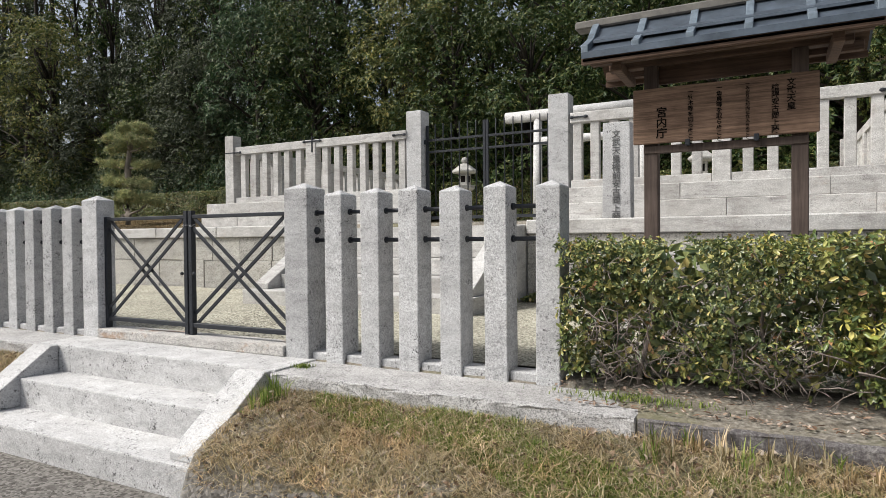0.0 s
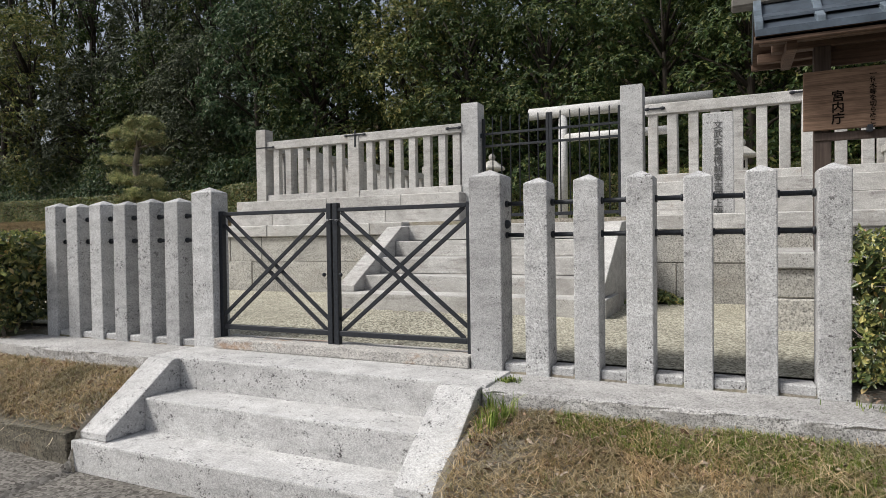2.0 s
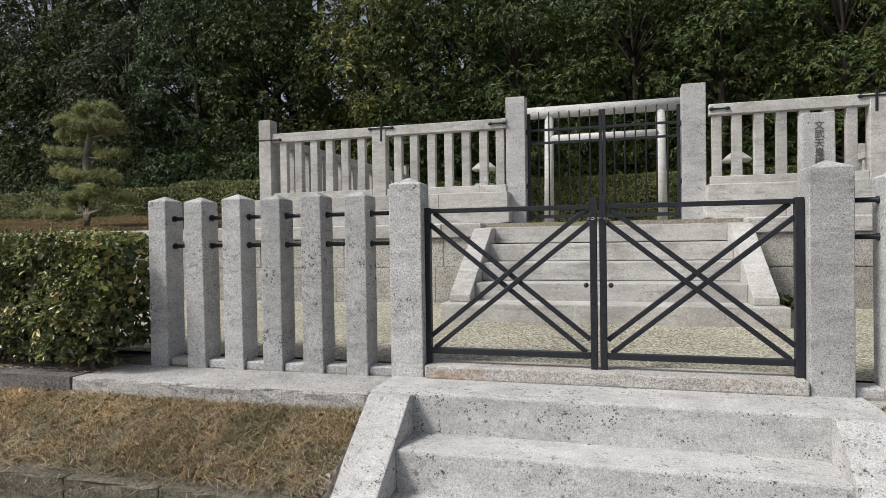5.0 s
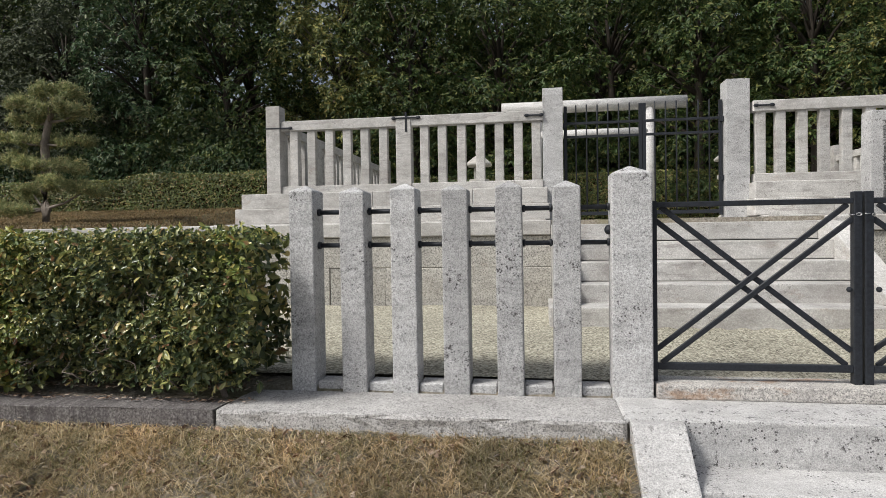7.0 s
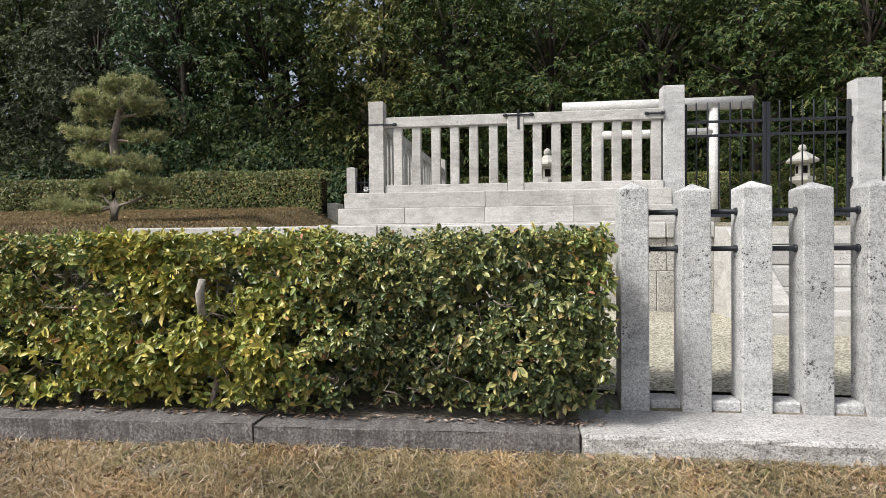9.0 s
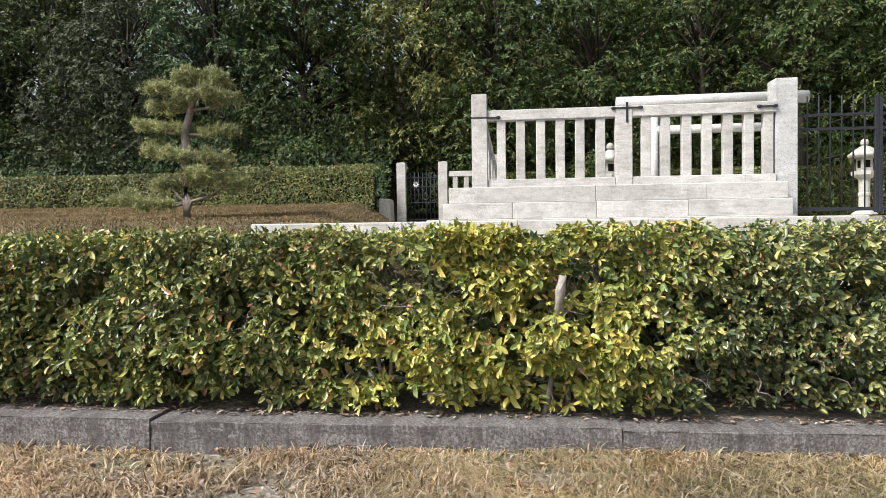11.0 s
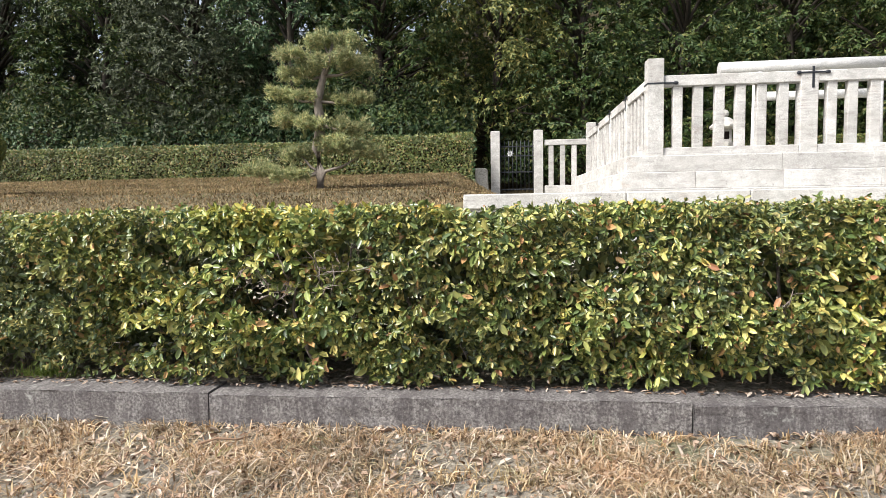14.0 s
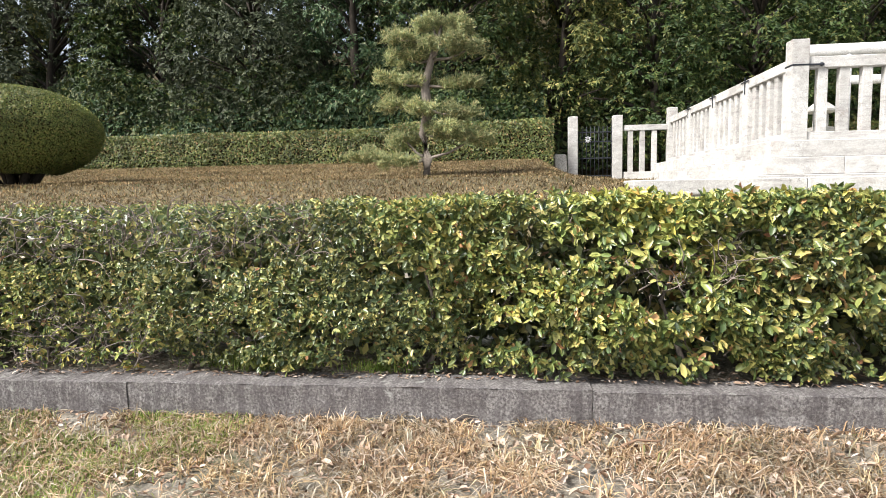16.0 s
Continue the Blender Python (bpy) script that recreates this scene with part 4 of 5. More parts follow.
# ---- roofed notice board ----
def notice_board():
    n = thing("notice_board", -0.33, 5.32, 0.60, "weathered wooden notice board under a small metal-clad roof", "notice board")
    for x in (-0.525, 0.525):
        part("post", box(0.11, 0.11, 1.53, 0.006), M_SIGNPOST, n, at=(x, 0, 0.593))
    b = part("board", box(1.30, 0.035, 0.438, 0.005), M_BOARD, n, "dark brown board with brushed black writing", at=(-0.005, -0.085, 1.49))
    cols = (("文武天皇", 0.470, 0.408, 0.062), ("檜隈安古岡上陵", 0.368, 0.375, 0.055), ("一みだりに域内に立入らぬこと", 0.185, 0.412, 0.0325), ("一魚鳥等を取らぬこと", -0.01, 0.412, 0.0455), ("一竹木等を切らぬこと", -0.215, 0.405, 0.0455), ("宮内庁", -0.43, 0.29, 0.088))
    for body, x, top, size in cols:
        me = lettering(body, size * 0.97, 0.001, 0.97, 0.020)
        me.materials.clear()
        me.materials.append(M_INK_OPENING)
        part("writing", me, None, b, "brushed black characters", at=(x, -0.0195, top - size * 0.9))
    part("tie_rail", box(1.16, 0.05, 0.06, 0.004), M_SIGNPOST, n, at=(0, -0.04, 1.415))
    for x in (-0.24, 0.24):
        part("bracket", box(0.035, 0.06, 0.05, 0.004), M_IRON, n, "black iron bracket", at=(x, -0.1, 1.455))
    part("back_board", box(0.94, 0.02, 0.2, 0.003), M_BEAM, n, at=(0, 0.02, 1.98))
    part("cross_beam", box(1.72, 0.10, 0.11, 0.006), M_BEAM, n, at=(0, 0, 2.12))
    for x in (-0.80, 0.80):
        part("arm", box(0.07, 0.62, 0.08, 0.005), M_BEAM, n, at=(x * 0.93, 0, 2.055))
    for y in (-0.27, 0.27):
        part("purlin", box(1.9, 0.07, 0.07, 0.005), M_BEAM, n, at=(0, y, 2.12))
    slope = [(0.0, 2.535), (-0.12, 2.43), (-0.26, 2.295), (-0.45, 2.195), (-0.45, 2.145), (-0.26, 2.245), (-0.12, 2.375), (0.0, 2.47)]
    for s, nm in ((1, "front_roof"), (-1, "back_roof")):
        prof = [(y * s, z) for y, z in slope]
        roof = part(nm, prism(prof, -0.985, 1.0), M_ROOF, n, "blue-grey metal-clad roof slope")
        for k in range(6):
            x = -0.96 + 1.93 * k / 5
            end = k in (0, 5)
            pts = [(y * s, z + 0.012) for y, z in slope[:4]]
            part("roof_batten", prism([(y, z + (0.028 if not end else 0.045)) for y, z in pts] + [(y, z - 0.02) for y, z in reversed(pts)], x - 0.028, x + 0.028, 0.006), M_BATTEN, roof)
        part("lap", prism([(y * s, z) for y, z in ((-0.20, 2.375), (-0.31, 2.318), (-0.31, 2.296), (-0.20, 2.345))], -0.985, 1.0), M_ROOF, roof)
        part("eave_board", box(1.98, 0.03, 0.05, 0.003), M_BEAM, n, at=(0, -0.415 * s, 2.10))
        lin = [(0.0, 2.465), (-0.12, 2.37), (-0.26, 2.24), (-0.43, 2.142), (-0.43, 2.124), (-0.26, 2.22), (-0.12, 2.35), (0.0, 2.445)]
        part("lining", prism([(y * s, z) for y, z in lin], -0.98, 0.98), M_BEAM, n)
    part("ridge_cap", box(2.28, 0.15, 0.07, 0.012), M_RIDGE, n, "grey-brown weathered ridge board", at=(0, 0, 2.50))
    for o in n.children:                          # the thing stands on the platform
        o.location.z -= 0.593
    n.location.z += 0.593


notice_board()


# ---- hedges ----
def twigs(bm, rng, x0, x1, y0, y1, z0, z1, n, r):
    """Crooked twigs, each with a few side shoots."""
    for _ in range(n):
        p = Vector((rng.uniform(x0, x1), rng.uniform(y0, y1), rng.uniform(z0, z0 + (z1 - z0) * 0.75)))
        d = Vector((rng.normal(0, 0.6), rng.normal(0, 0.4) - 0.1, rng.uniform(0.2, 1.0))).normalized()
        pts = [p]
        for _k in range(4):
            d = (d + Vector(rng.normal(0, 0.42, 3))).normalized()
            q = pts[-1] + d * rng.uniform(0.025, 0.065)
            q.z, q.y = min(q.z, z1 - 0.02), max(q.y, y0 - 0.03)
            pts.append(q)
        k = rng.uniform(0.6, 1.3)
        tube(pts, [r * k, r * 0.85 * k, r * 0.7 * k, r * 0.55 * k, r * 0.3 * k], 4, bm)
        for j in (1, 2, 3):
            e = (Vector(pts[j + 1]) - pts[j]).normalized()
            e = (e + Vector(rng.normal(0, 0.8, 3))).normalized()
            q = pts[j] + e * rng.uniform(0.02, 0.05)
            w = q + (e + Vector(rng.normal(0, 0.5, 3))).normalized() * rng.uniform(0.015, 0.04)
            q.z, w.z = min(q.z, z1), min(w.z, z1)
            tube([pts[j], q, w], [r * 0.5 * k, r * 0.4 * k, r * 0.2 * k], 3, bm)


def hedge(x0, x1, y0, y1, z0, z1, density, seed, label, bare=(), drift=lambda x: 0.0 * x, foot=0.12):
    """A clipped broad-leaved hedge: stems, twigs and three tints of leaf, thin towards its foot."""
    rng = np.random.default_rng(seed)
    h = thing("hedge", (x0 + x1) / 2, (y0 + y1) / 2, z0, label, "hedge")
    ox, oy = (x0 + x1) / 2, (y0 + y1) / 2
    base = np.array([ox, oy, z0])
    area_front, area_top = (x1 - x0) * (z1 - z0), (x1 - x0) * (y1 - y0)
    per = 5
    n = int(density * (area_front * 1.35 + area_top * 0.5) / per)
    face = rng.random(n) < area_front * 1.35 / (area_front * 1.35 + area_top * 0.5)
    depth = rng.exponential(0.085, n)
    x = rng.uniform(x0, x1, n)
    zf = z0 + 0.03 + (z1 - z0 - 0.03) * rng.random(n)
    bulge = 0.055 * bump_noise(x, zf, 5.5) + 0.045 * bump_noise(x + 2.0, zf, 15.0)
    yf = y0 + depth + bulge + foot * np.clip((z0 + 0.3 - zf) / 0.3, 0, 1) ** 0.8
    yt = rng.uniform(y0 - 0.01, y1, n)
    zt = z1 - 0.03 - rng.exponential(0.03, n) + 0.016 * bump_noise(x, yt, 8.0) + np.where(rng.random(n) < 0.03, rng.uniform(0, 0.02, n), 0)
    y, z = np.where(face, yf, yt) + drift(x), np.where(face, zf, zt)
    ends = np.clip((x - x1 + 0.12) / 0.12, 0, 1) - np.clip((x0 + 0.12 - x) / 0.12, 0, 1)
    nor = np.where(face[:, None], np.array([[0, -1.0, 0.5]]), np.array([[0, -0.3, 1.0]])) + rng.normal(0, 0.5, (n, 3)) + ends[:, None] * np.array([[1.0, 0, 0]])
    keep = bump_noise(x + seed, z * 1.3, 9.0) + 0.7 * bump_noise(x, z, 23.0) + rng.normal(0, 0.2, n) > -0.42
    keep &= ~((z < z0 + 0.06 + 0.09 * bump_noise(x, x * 0.3, 5.0) ** 2 * 2) & (rng.random(n) < 0.45))
    for bx0, bx1, bz0, bz1, amount in bare:
        mid, half = (bx0 + bx1) / 2, (bx1 - bx0) / 2
        inside = (np.abs(x - mid) < half * (1 + 0.25 * bump_noise(x, z, 11.0))) & (z > bz0 + 0.05 * bump_noise(x, z, 14.0)) & (z < bz1)
        keep &= ~(inside & (rng.random(n) < amount))
    x, y, z, nor = x[keep], y[keep], z[keep], nor[keep]
    # the height term yellows the top edge, putting its lit fringe into leaf colour
    tint = bump_noise(x + 3.1 * seed, z * 0.6, 2.1) + 0.35 * bump_noise(x, z, 7.0) + rng.normal(0, 0.2, len(x)) + 0.22 * np.clip((z - z1 + 0.1) / 0.1, 0, 1)
    tint = tint - 0.22 + 0.75 * np.exp(-((x + 8.55) / 0.55) ** 2) + 0.35 * np.exp(-((x + 10.9) / 0.9) ** 2) - 0.25 * np.exp(-((x + 13.6) / 0.9) ** 2) + 0.1 * np.clip((-14.0 - x) / 0.8, 0, 1) + 0.45 * np.exp(-((x - 0.9) / 0.7) ** 2) - 0.3 * np.clip((x + 8.0) / 0.6, 0, 1) * (x < -6)
    size = np.exp(np.clip(rng.normal(0, 0.22, len(x)), -0.5, 0.35)) * (1.0 + 0.30 * bump_noise(x + 1.7, z, 1.6)) * (1.04 - 0.27 * np.clip((-12.2 - x) / 0.8, 0, 1) - 0.25 * ((x > -0.97) & (x < 0.2))) * (1 - 0.25 * np.clip((z - z1 + 0.08) / 0.05, 0, 1))
    pts = np.stack([x, y, z], 1) - base
    groups = ((tint < -0.18, M_HEDGE_DARK, 0.027, 0.0118), ((tint >= -0.18) & (tint < 0.52), M_HEDGE, 0.0325, 0.0138), (tint >= 0.52, M_HEDGE_YELLOW, 0.038, 0.0158))
    for mask, mat, ln, wd in groups:
        c, q, ax = rosettes(pts[mask], nor[mask], per, ln * size[mask], rng, 0.8, 0.6)
        one = np.repeat(size[mask], per) * np.exp(np.clip(rng.normal(0, 0.3, len(c)), -0.7, 0.4))
        me = leaves("foliage", c, q, ln * one, wd * one, mat, 0.22, 0.3, rng=rng, along=ax)
        part("foliage", me, None, h)
    bm = bmesh.new()
    twigs(bm, rng, x0 - ox + 0.03, x1 - ox - 0.03, y0 - oy + 0.0, y0 - oy + 0.28, 0.05, z1 - z0, int(34 * (x1 - x0)), 0.0036)
    for bx0, bx1, bz0, bz1, amount in bare:
        twigs(bm, rng, bx0 - ox, bx1 - ox, y0 - oy + float(drift(np.array(bx0))) + 0.0, y0 - oy + 0.16, bz0 - z0, min(bz1, z1) - z0 + 0.02, int(75 * (bx1 - bx0) * max(bz1 - bz0, 0.3) / 0.3), 0.0038)
    tagged(part("twig_mass", bm, M_TWIG, h), kind="stuff")
    for _ in range(int(3.2 * (x1 - x0))):
        p = Vector((rng.uniform(x0 + 0.1, x1 - 0.1) - ox, rng.uniform(y0 + 0.1, y0 + 0.4) - oy, -0.03))
        pts_ = [p]
        for k in range(5):
            pts_.append(pts_[-1] + Vector((rng.normal(0, 0.035), rng.normal(0, 0.02), 0.13)))
        part("stem", tube(pts_, [0.016, 0.014, 0.012, 0.010, 0.008, 0.004], 6), M_TWIG, h)
    # inner mass of leaves that closes the hedge; inside shade put into their dark tint
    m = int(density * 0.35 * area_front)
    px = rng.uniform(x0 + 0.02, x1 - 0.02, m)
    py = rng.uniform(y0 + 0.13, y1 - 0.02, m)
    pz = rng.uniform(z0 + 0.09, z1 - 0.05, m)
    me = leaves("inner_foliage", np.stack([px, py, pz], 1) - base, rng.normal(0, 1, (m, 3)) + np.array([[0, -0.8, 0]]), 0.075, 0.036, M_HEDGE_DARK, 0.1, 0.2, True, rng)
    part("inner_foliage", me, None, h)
    return h


hedge(-17.6, -6.80, 2.815, 3.50, 0.585, 1.445, 12500, 3, "long clipped evergreen hedge with yellowing leaves behind the kerb", ((-15.6, -13.9, 1.15, 1.5, 0.62), (-8.75, -8.5, 1.0, 1.28, 0.6), (-15.9, -14.8, 0.6, 1.0, 0.45), (-12.6, -12.0, 1.0, 1.25, 0.5), (-9.45, -9.15, 1.05, 1.25, 0.5)), lambda x: -0.02 * np.clip(-7.2 - x, 0, 4.5), 0.11)
hedge(-0.96, 3.2, 3.06, 3.66, 0.585, 1.352, 9000, 8, "clipped evergreen hedge with twiggy gaps beside the stone fence", ((-0.85, -0.3, 0.58, 1.05, 0.6), (-0.2, 0.4, 0.6, 0.95, 0.3)))


# ---- grass, litter on the bank ----
def on_bank(n, rng, x0, x1, y0, y1, clump=0.0):
    x, y = rng.uniform(x0, x1, n), rng.uniform(y0, y1, n)
    ok = ~((x > -5.03) & (x < -2.61)) & (ground_z(x, y) > 0.1) & (y < kerb_front(x) - 0.004)
    if clump:
        ok &= bump_noise(x * 1.0, y * 1.3, 5.0) + 0.7 * bump_noise(x, y, 13.0) + rng.normal(0, 0.35, n) > clump
    x, y = x[ok], y[ok]
    return np.stack([x, y, ground_z(x, y) + 0.005], 1)


def stuff(name, me, label, category):
    return tagged(new(name, me), label, category, kind="stuff")


rng = np.random.default_rng(11)
stuff("dry_grass", blades("dry_grass", on_bank(75000, rng, -17.5, -8.6, 1.45, 2.77, -0.1), 0.045, 0.0055, M_GRASS, 2.2, rng), "short straw-coloured winter grass on the bank", "grass")
stuff("dry_grass", blades("dry_grass", on_bank(34000, rng, -17.5, -8.0, 1.45, 2.76, 0.42), 0.075, 0.0065, M_GRASS, 1.7, rng), "taller dry grass tufts on the bank", "grass")
stuff("dry_grass", blades("dry_grass", on_bank(150000, rng, -9.4, 3.0, 1.9, 2.77, -0.75), 0.045, 0.004, M_STRAW, 2.4, rng), "short olive and straw winter grass on the bank", "grass")
stuff("dry_grass", blades("dry_grass", on_bank(30000, rng, -9.0, 3.0, 1.9, 2.76, 0.45), 0.07, 0.0045, M_STRAW, 1.8, rng), "taller straw grass tufts on the bank", "grass")
near = on_bank(70000, rng, -2.6, 0.6, 2.05, 2.76, -0.1)
near = near[bump_noise(near[:, 0], near[:, 1] * 1.4, 3.1) > 0.08]
stuff("green_grass", blades("green_grass", near, 0.045, 0.004, M_GREENGRASS, 0.8, rng), "patches of green grass among the straw", "grass")
far_ = on_bank(42000, rng, -16.6, -14.2, 1.6, 2.76, 0.05)
stuff("green_grass", blades("green_grass", far_, 0.045, 0.004, M_GREENGRASS, 0.8, rng), "patches of green grass among the straw", "grass")
lit = on_bank(15000, rng, -17.5, 3.0, 1.5, 2.76) + np.array([[0, 0, 0.018]])
stuff("fallen_leaves", leaves("fallen_leaves", lit, np.array([[0, -0.2, 1.0]]) + rng.normal(0, 0.5, (len(lit), 3)), 0.012 + 0.05 * rng.random(len(lit)) ** 2, 0.006 + 0.02 * rng.random(len(lit)) ** 2, M_DEADLEAF, 0.45, 0.0, False, rng), "curled dry leaves lying on the grass", "leaves")
k = 3000
fx = np.concatenate([rng.uniform(-17.5, -6.8, k), rng.uniform(-0.95, 3.0, k // 3)])
fy = kerb_front(fx) + 0.10 + np.abs(rng.normal(0.1, 0.14, len(fx)))
fl = np.stack([fx, fy, np.where(fy < kerb_front(fx) + 0.2, 0.572 + 0.005 * np.clip(-6.94 - fx, 0, 6), 0.612)], 1)
stuff("fallen_leaves", leaves("fallen_leaves", fl, np.array([[0, 0, 1.0]]) + rng.normal(0, 0.16, (len(fl), 3)), rng.uniform(0.008, 0.042, len(fl)), rng.uniform(0.005, 0.018, len(fl)), M_DEADLEAF, 0.12, 0.0, False, rng), "dry leaf litter under the hedge", "leaves")


def tuft_row(n, x0, x1, y0, y1, height, mat, label, lean=0.45):
    cx, cy = rng.uniform(x0, x1, n), rng.uniform(y0, y1, n)
    x = np.repeat(cx, 14) + rng.normal(0, 0.012, n * 14)
    y = np.minimum(np.repeat(cy, 14) + rng.normal(0, 0.012, n * 14), kerb_front(x) - 0.006)
    roots = np.stack([x, y, ground_z(x, y)], 1)
    stuff("grass_tufts", blades("grass_tufts", roots, height, 0.006, mat, lean, rng), label, "grass")


tuft_row(70, -0.5, 2.6, 2.62, 2.76, 0.12, M_STRAW, "tall dry grass along the foot of the kerb")
tuft_row(30, -0.5, 2.6, 2.60, 2.76, 0.10, M_GREENGRASS, "green blades among the dry grass at the kerb")
tuft_row(12, -2.60, -2.45, 2.55, 2.74, 0.12, M_GREENGRASS, "green weeds in the corner beside the steps")
tuft_row(900, -17.0, -7.6, 1.55, 2.68, 0.06, M_RUSSET, "russet tufts of dry grass on the bank", 1.3)


def weed_patch(n, x0, x1, y0, y1, z, height, label):
    x, y = rng.normal((x0 + x1) / 2, (x1 - x0) / 4, n), rng.normal((y0 + y1) / 2, (y1 - y0) / 4, n)
    stuff("green_grass", blades("green_grass", np.stack([x, y, np.full(n, z)], 1), height, 0.005, M_GREENGRASS, 0.8, rng), label, "grass")


weed_patch(700, -14.6, -14.0, 2.86, 3.05, 0.60, 0.09, "green grass growing through the foot of the hedge")
weed_patch(260, -13.85, -13.5, 2.86, 2.96, 0.60, 0.06, "green grass growing through the foot of the hedge")
weed_patch(160, -2.62, -2.5, 2.95, 3.05, 0.558, 0.03, "moss and short grass in the kerb joint")
weed_patch(420, -0.95, -0.2, 2.96, 3.1, 0.57, 0.03, "short green grass on the soil under the hedge")


def dry_stalk(x, y, z, ang, length):
    s = thing("fallen_twig", x, y, z, "pale dry twig lying on the kerb and grass", "twig", "fallen twigs", rz=ang)
    part("stem", tube([(0, 0, 0.006), (length * 0.35, 0.02, 0.015), (length * 0.7, -0.01, 0.012), (length, 0.03, 0.006)], [0.006, 0.0055, 0.004, 0.002], 6), M_DEADLEAF, s)


hx, hy = rng.normal(-2.2, 0.16, 500), 6.76 - np.abs(rng.normal(0, 0.1, 500))
hp = np.stack([hx, hy, 0.635 + rng.random(500) * 0.12 * np.exp(-((hx + 2.2) / 0.22) ** 2)], 1)
stuff("leaf_heap", leaves("leaf_heap", hp, rng.normal(0, 1, (500, 3)) + np.array([[0, 0, 1.0]]), 0.07, 0.03, M_HEDGE_DARK, 0.3, 0.0, False, rng), "small heap of dark fallen leaves against the wall", "leaves")
stub = thing("cut_stub", -8.655, 2.83, 0.59, "pale broken stub of a branch in the hedge", "branch")
part("stem", tube([(0.05, 0.12, -0.02), (0.04, 0.10, 0.25), (0.02, 0.03, 0.42)], [0.014, 0.013, 0.012], 6), M_TWIG, stub)
part("stub", tube([(0.02, 0.03, 0.41), (-0.005, -0.05, 0.48), (0.0, -0.07, 0.57), (0.012, -0.07, 0.635)], [0.014, 0.020, 0.023, 0.017], 8), M_PALEWOOD, stub, "whitened cut end")
st = thing("fallen_twig", -12.386, 2.7, 0.44, "pale bent dry stalk leaning over the kerb edge", "twig", "fallen twigs")
part("stem", tube([(0, 0, 0.012), (0.084, 0.021, 0.035), (0.153, 0.047, 0.060), (0.246, 0.099, 0.130), (0.264, 0.124, 0.15), (0.244, 0.154, 0.148)], [0.010, 0.009, 0.0075, 0.0065, 0.006, 0.005], 6), M_PALEWOOD, st)
dry_stalk(-12.6, 2.42, 0.45, 20, 0.22)


# ---- terrace planting ----
def needle_mesh(name, roots, rng, blades_each, length, material):
    n = len(roots) * blades_each
    r = np.repeat(roots, blades_each, 0)
    d = unit(rng.normal(0, 1, (n, 3)) + np.array([[0, 0, 0.75]]))
    s = unit(np.cross(d, rng.normal(0, 1, (n, 3))))
    ln = length * rng.uniform(0.6, 1.2, (n, 1))
    v = np.stack([r - s * 0.005, r + s * 0.005, r + d * ln], 1)
    return raw_mesh(name, v.reshape(-1, 3), np.arange(n * 3), 3, material)


def pine_tree():
    rng = np.random.default_rng(21)
    t = thing("pine_tree", -14.5, 10.35, 1.66, "trained garden pine with layered needle pads", "tree")
    trunk = [(0, 0, -0.05), (0.02, 0, 0.35), (-0.03, 0.02, 0.75), (0.05, 0, 1.15), (0.0, 0.02, 1.55), (0.12, 0, 1.95), (0.25, 0, 2.3), (0.3, 0, 2.5)]
    part("trunk", tube(trunk, [0.11, 0.095, 0.09, 0.08, 0.075, 0.055, 0.04, 0.02], 10), M_PINEBARK, t)
    pads = [(0.12, 0, 2.55, 0.32, 0.32, 0.14), (0.48, 0.05, 2.52, 0.34, 0.32, 0.14), (-0.45, -0.05, 2.33, 0.34, 0.34, 0.14), (0.74, 0.0, 2.14, 0.34, 0.34, 0.14), (0.28, -0.2, 2.24, 0.42, 0.36, 0.14), (-0.35, 0.1, 2.06, 0.42, 0.36, 0.12),
            (-0.58, -0.05, 1.68, 0.36, 0.36, 0.12), (-0.12, 0.15, 1.66, 0.30, 0.3, 0.10), (0.62, 0.1, 1.62, 0.36, 0.3, 0.07), (-0.64, 0.05, 1.27, 0.36, 0.36, 0.12), (-0.02, -0.3, 1.16, 0.26, 0.25, 0.10), (0.55, 0, 1.12, 0.42, 0.4, 0.11),
            (-0.42, 0.1, 0.68, 0.32, 0.3, 0.12), (0.32, -0.15, 0.78, 0.42, 0.35, 0.11), (0.78, 0.05, 0.66, 0.42, 0.38, 0.12), (-1.08, -0.1, 0.40, 0.38, 0.34, 0.09), (-0.5, -0.2, 0.30, 0.36, 0.3, 0.09)]
    for cx, cy, cz, rx, ry, rz in [(a * 0.92 + 0.04, b, c * 0.975, d * 0.86, e * 0.86, f) for a, b, c, d, e, f in pads]:
        zt = max(0.15, cz - 0.12)
        i = min(range(len(trunk)), key=lambda j: abs(trunk[j][2] - zt))
        a = Vector(trunk[i])
        b = Vector((cx, cy, cz))
        mid = (a + b) / 2 + Vector((0, 0, -0.05))
        part("limb", tube([a, mid, b], [0.032, 0.022, 0.01], 6), M_PINEBARK, t)
        roots = []
        for _ in range(int(9 + 30 * rx)):
            a, r = rng.uniform(0, 2 * np.pi), math.sqrt(rng.random())
            c = (cx + rx * r * math.cos(a), cy + ry * r * math.sin(a), cz + rz * (rng.uniform(-0.45, 1.35) * (1.15 - r) + rng.normal(0, 0.28)))
            roots.append(np.array(c) + rng.normal(0, 1, (18, 3)) * np.array([[0.05, 0.05, 0.036]]))
        part("needle_pad", needle_mesh("needle_pad", np.concatenate(roots), rng, 13, 0.088, M_PINE), None, t)


pine_tree()


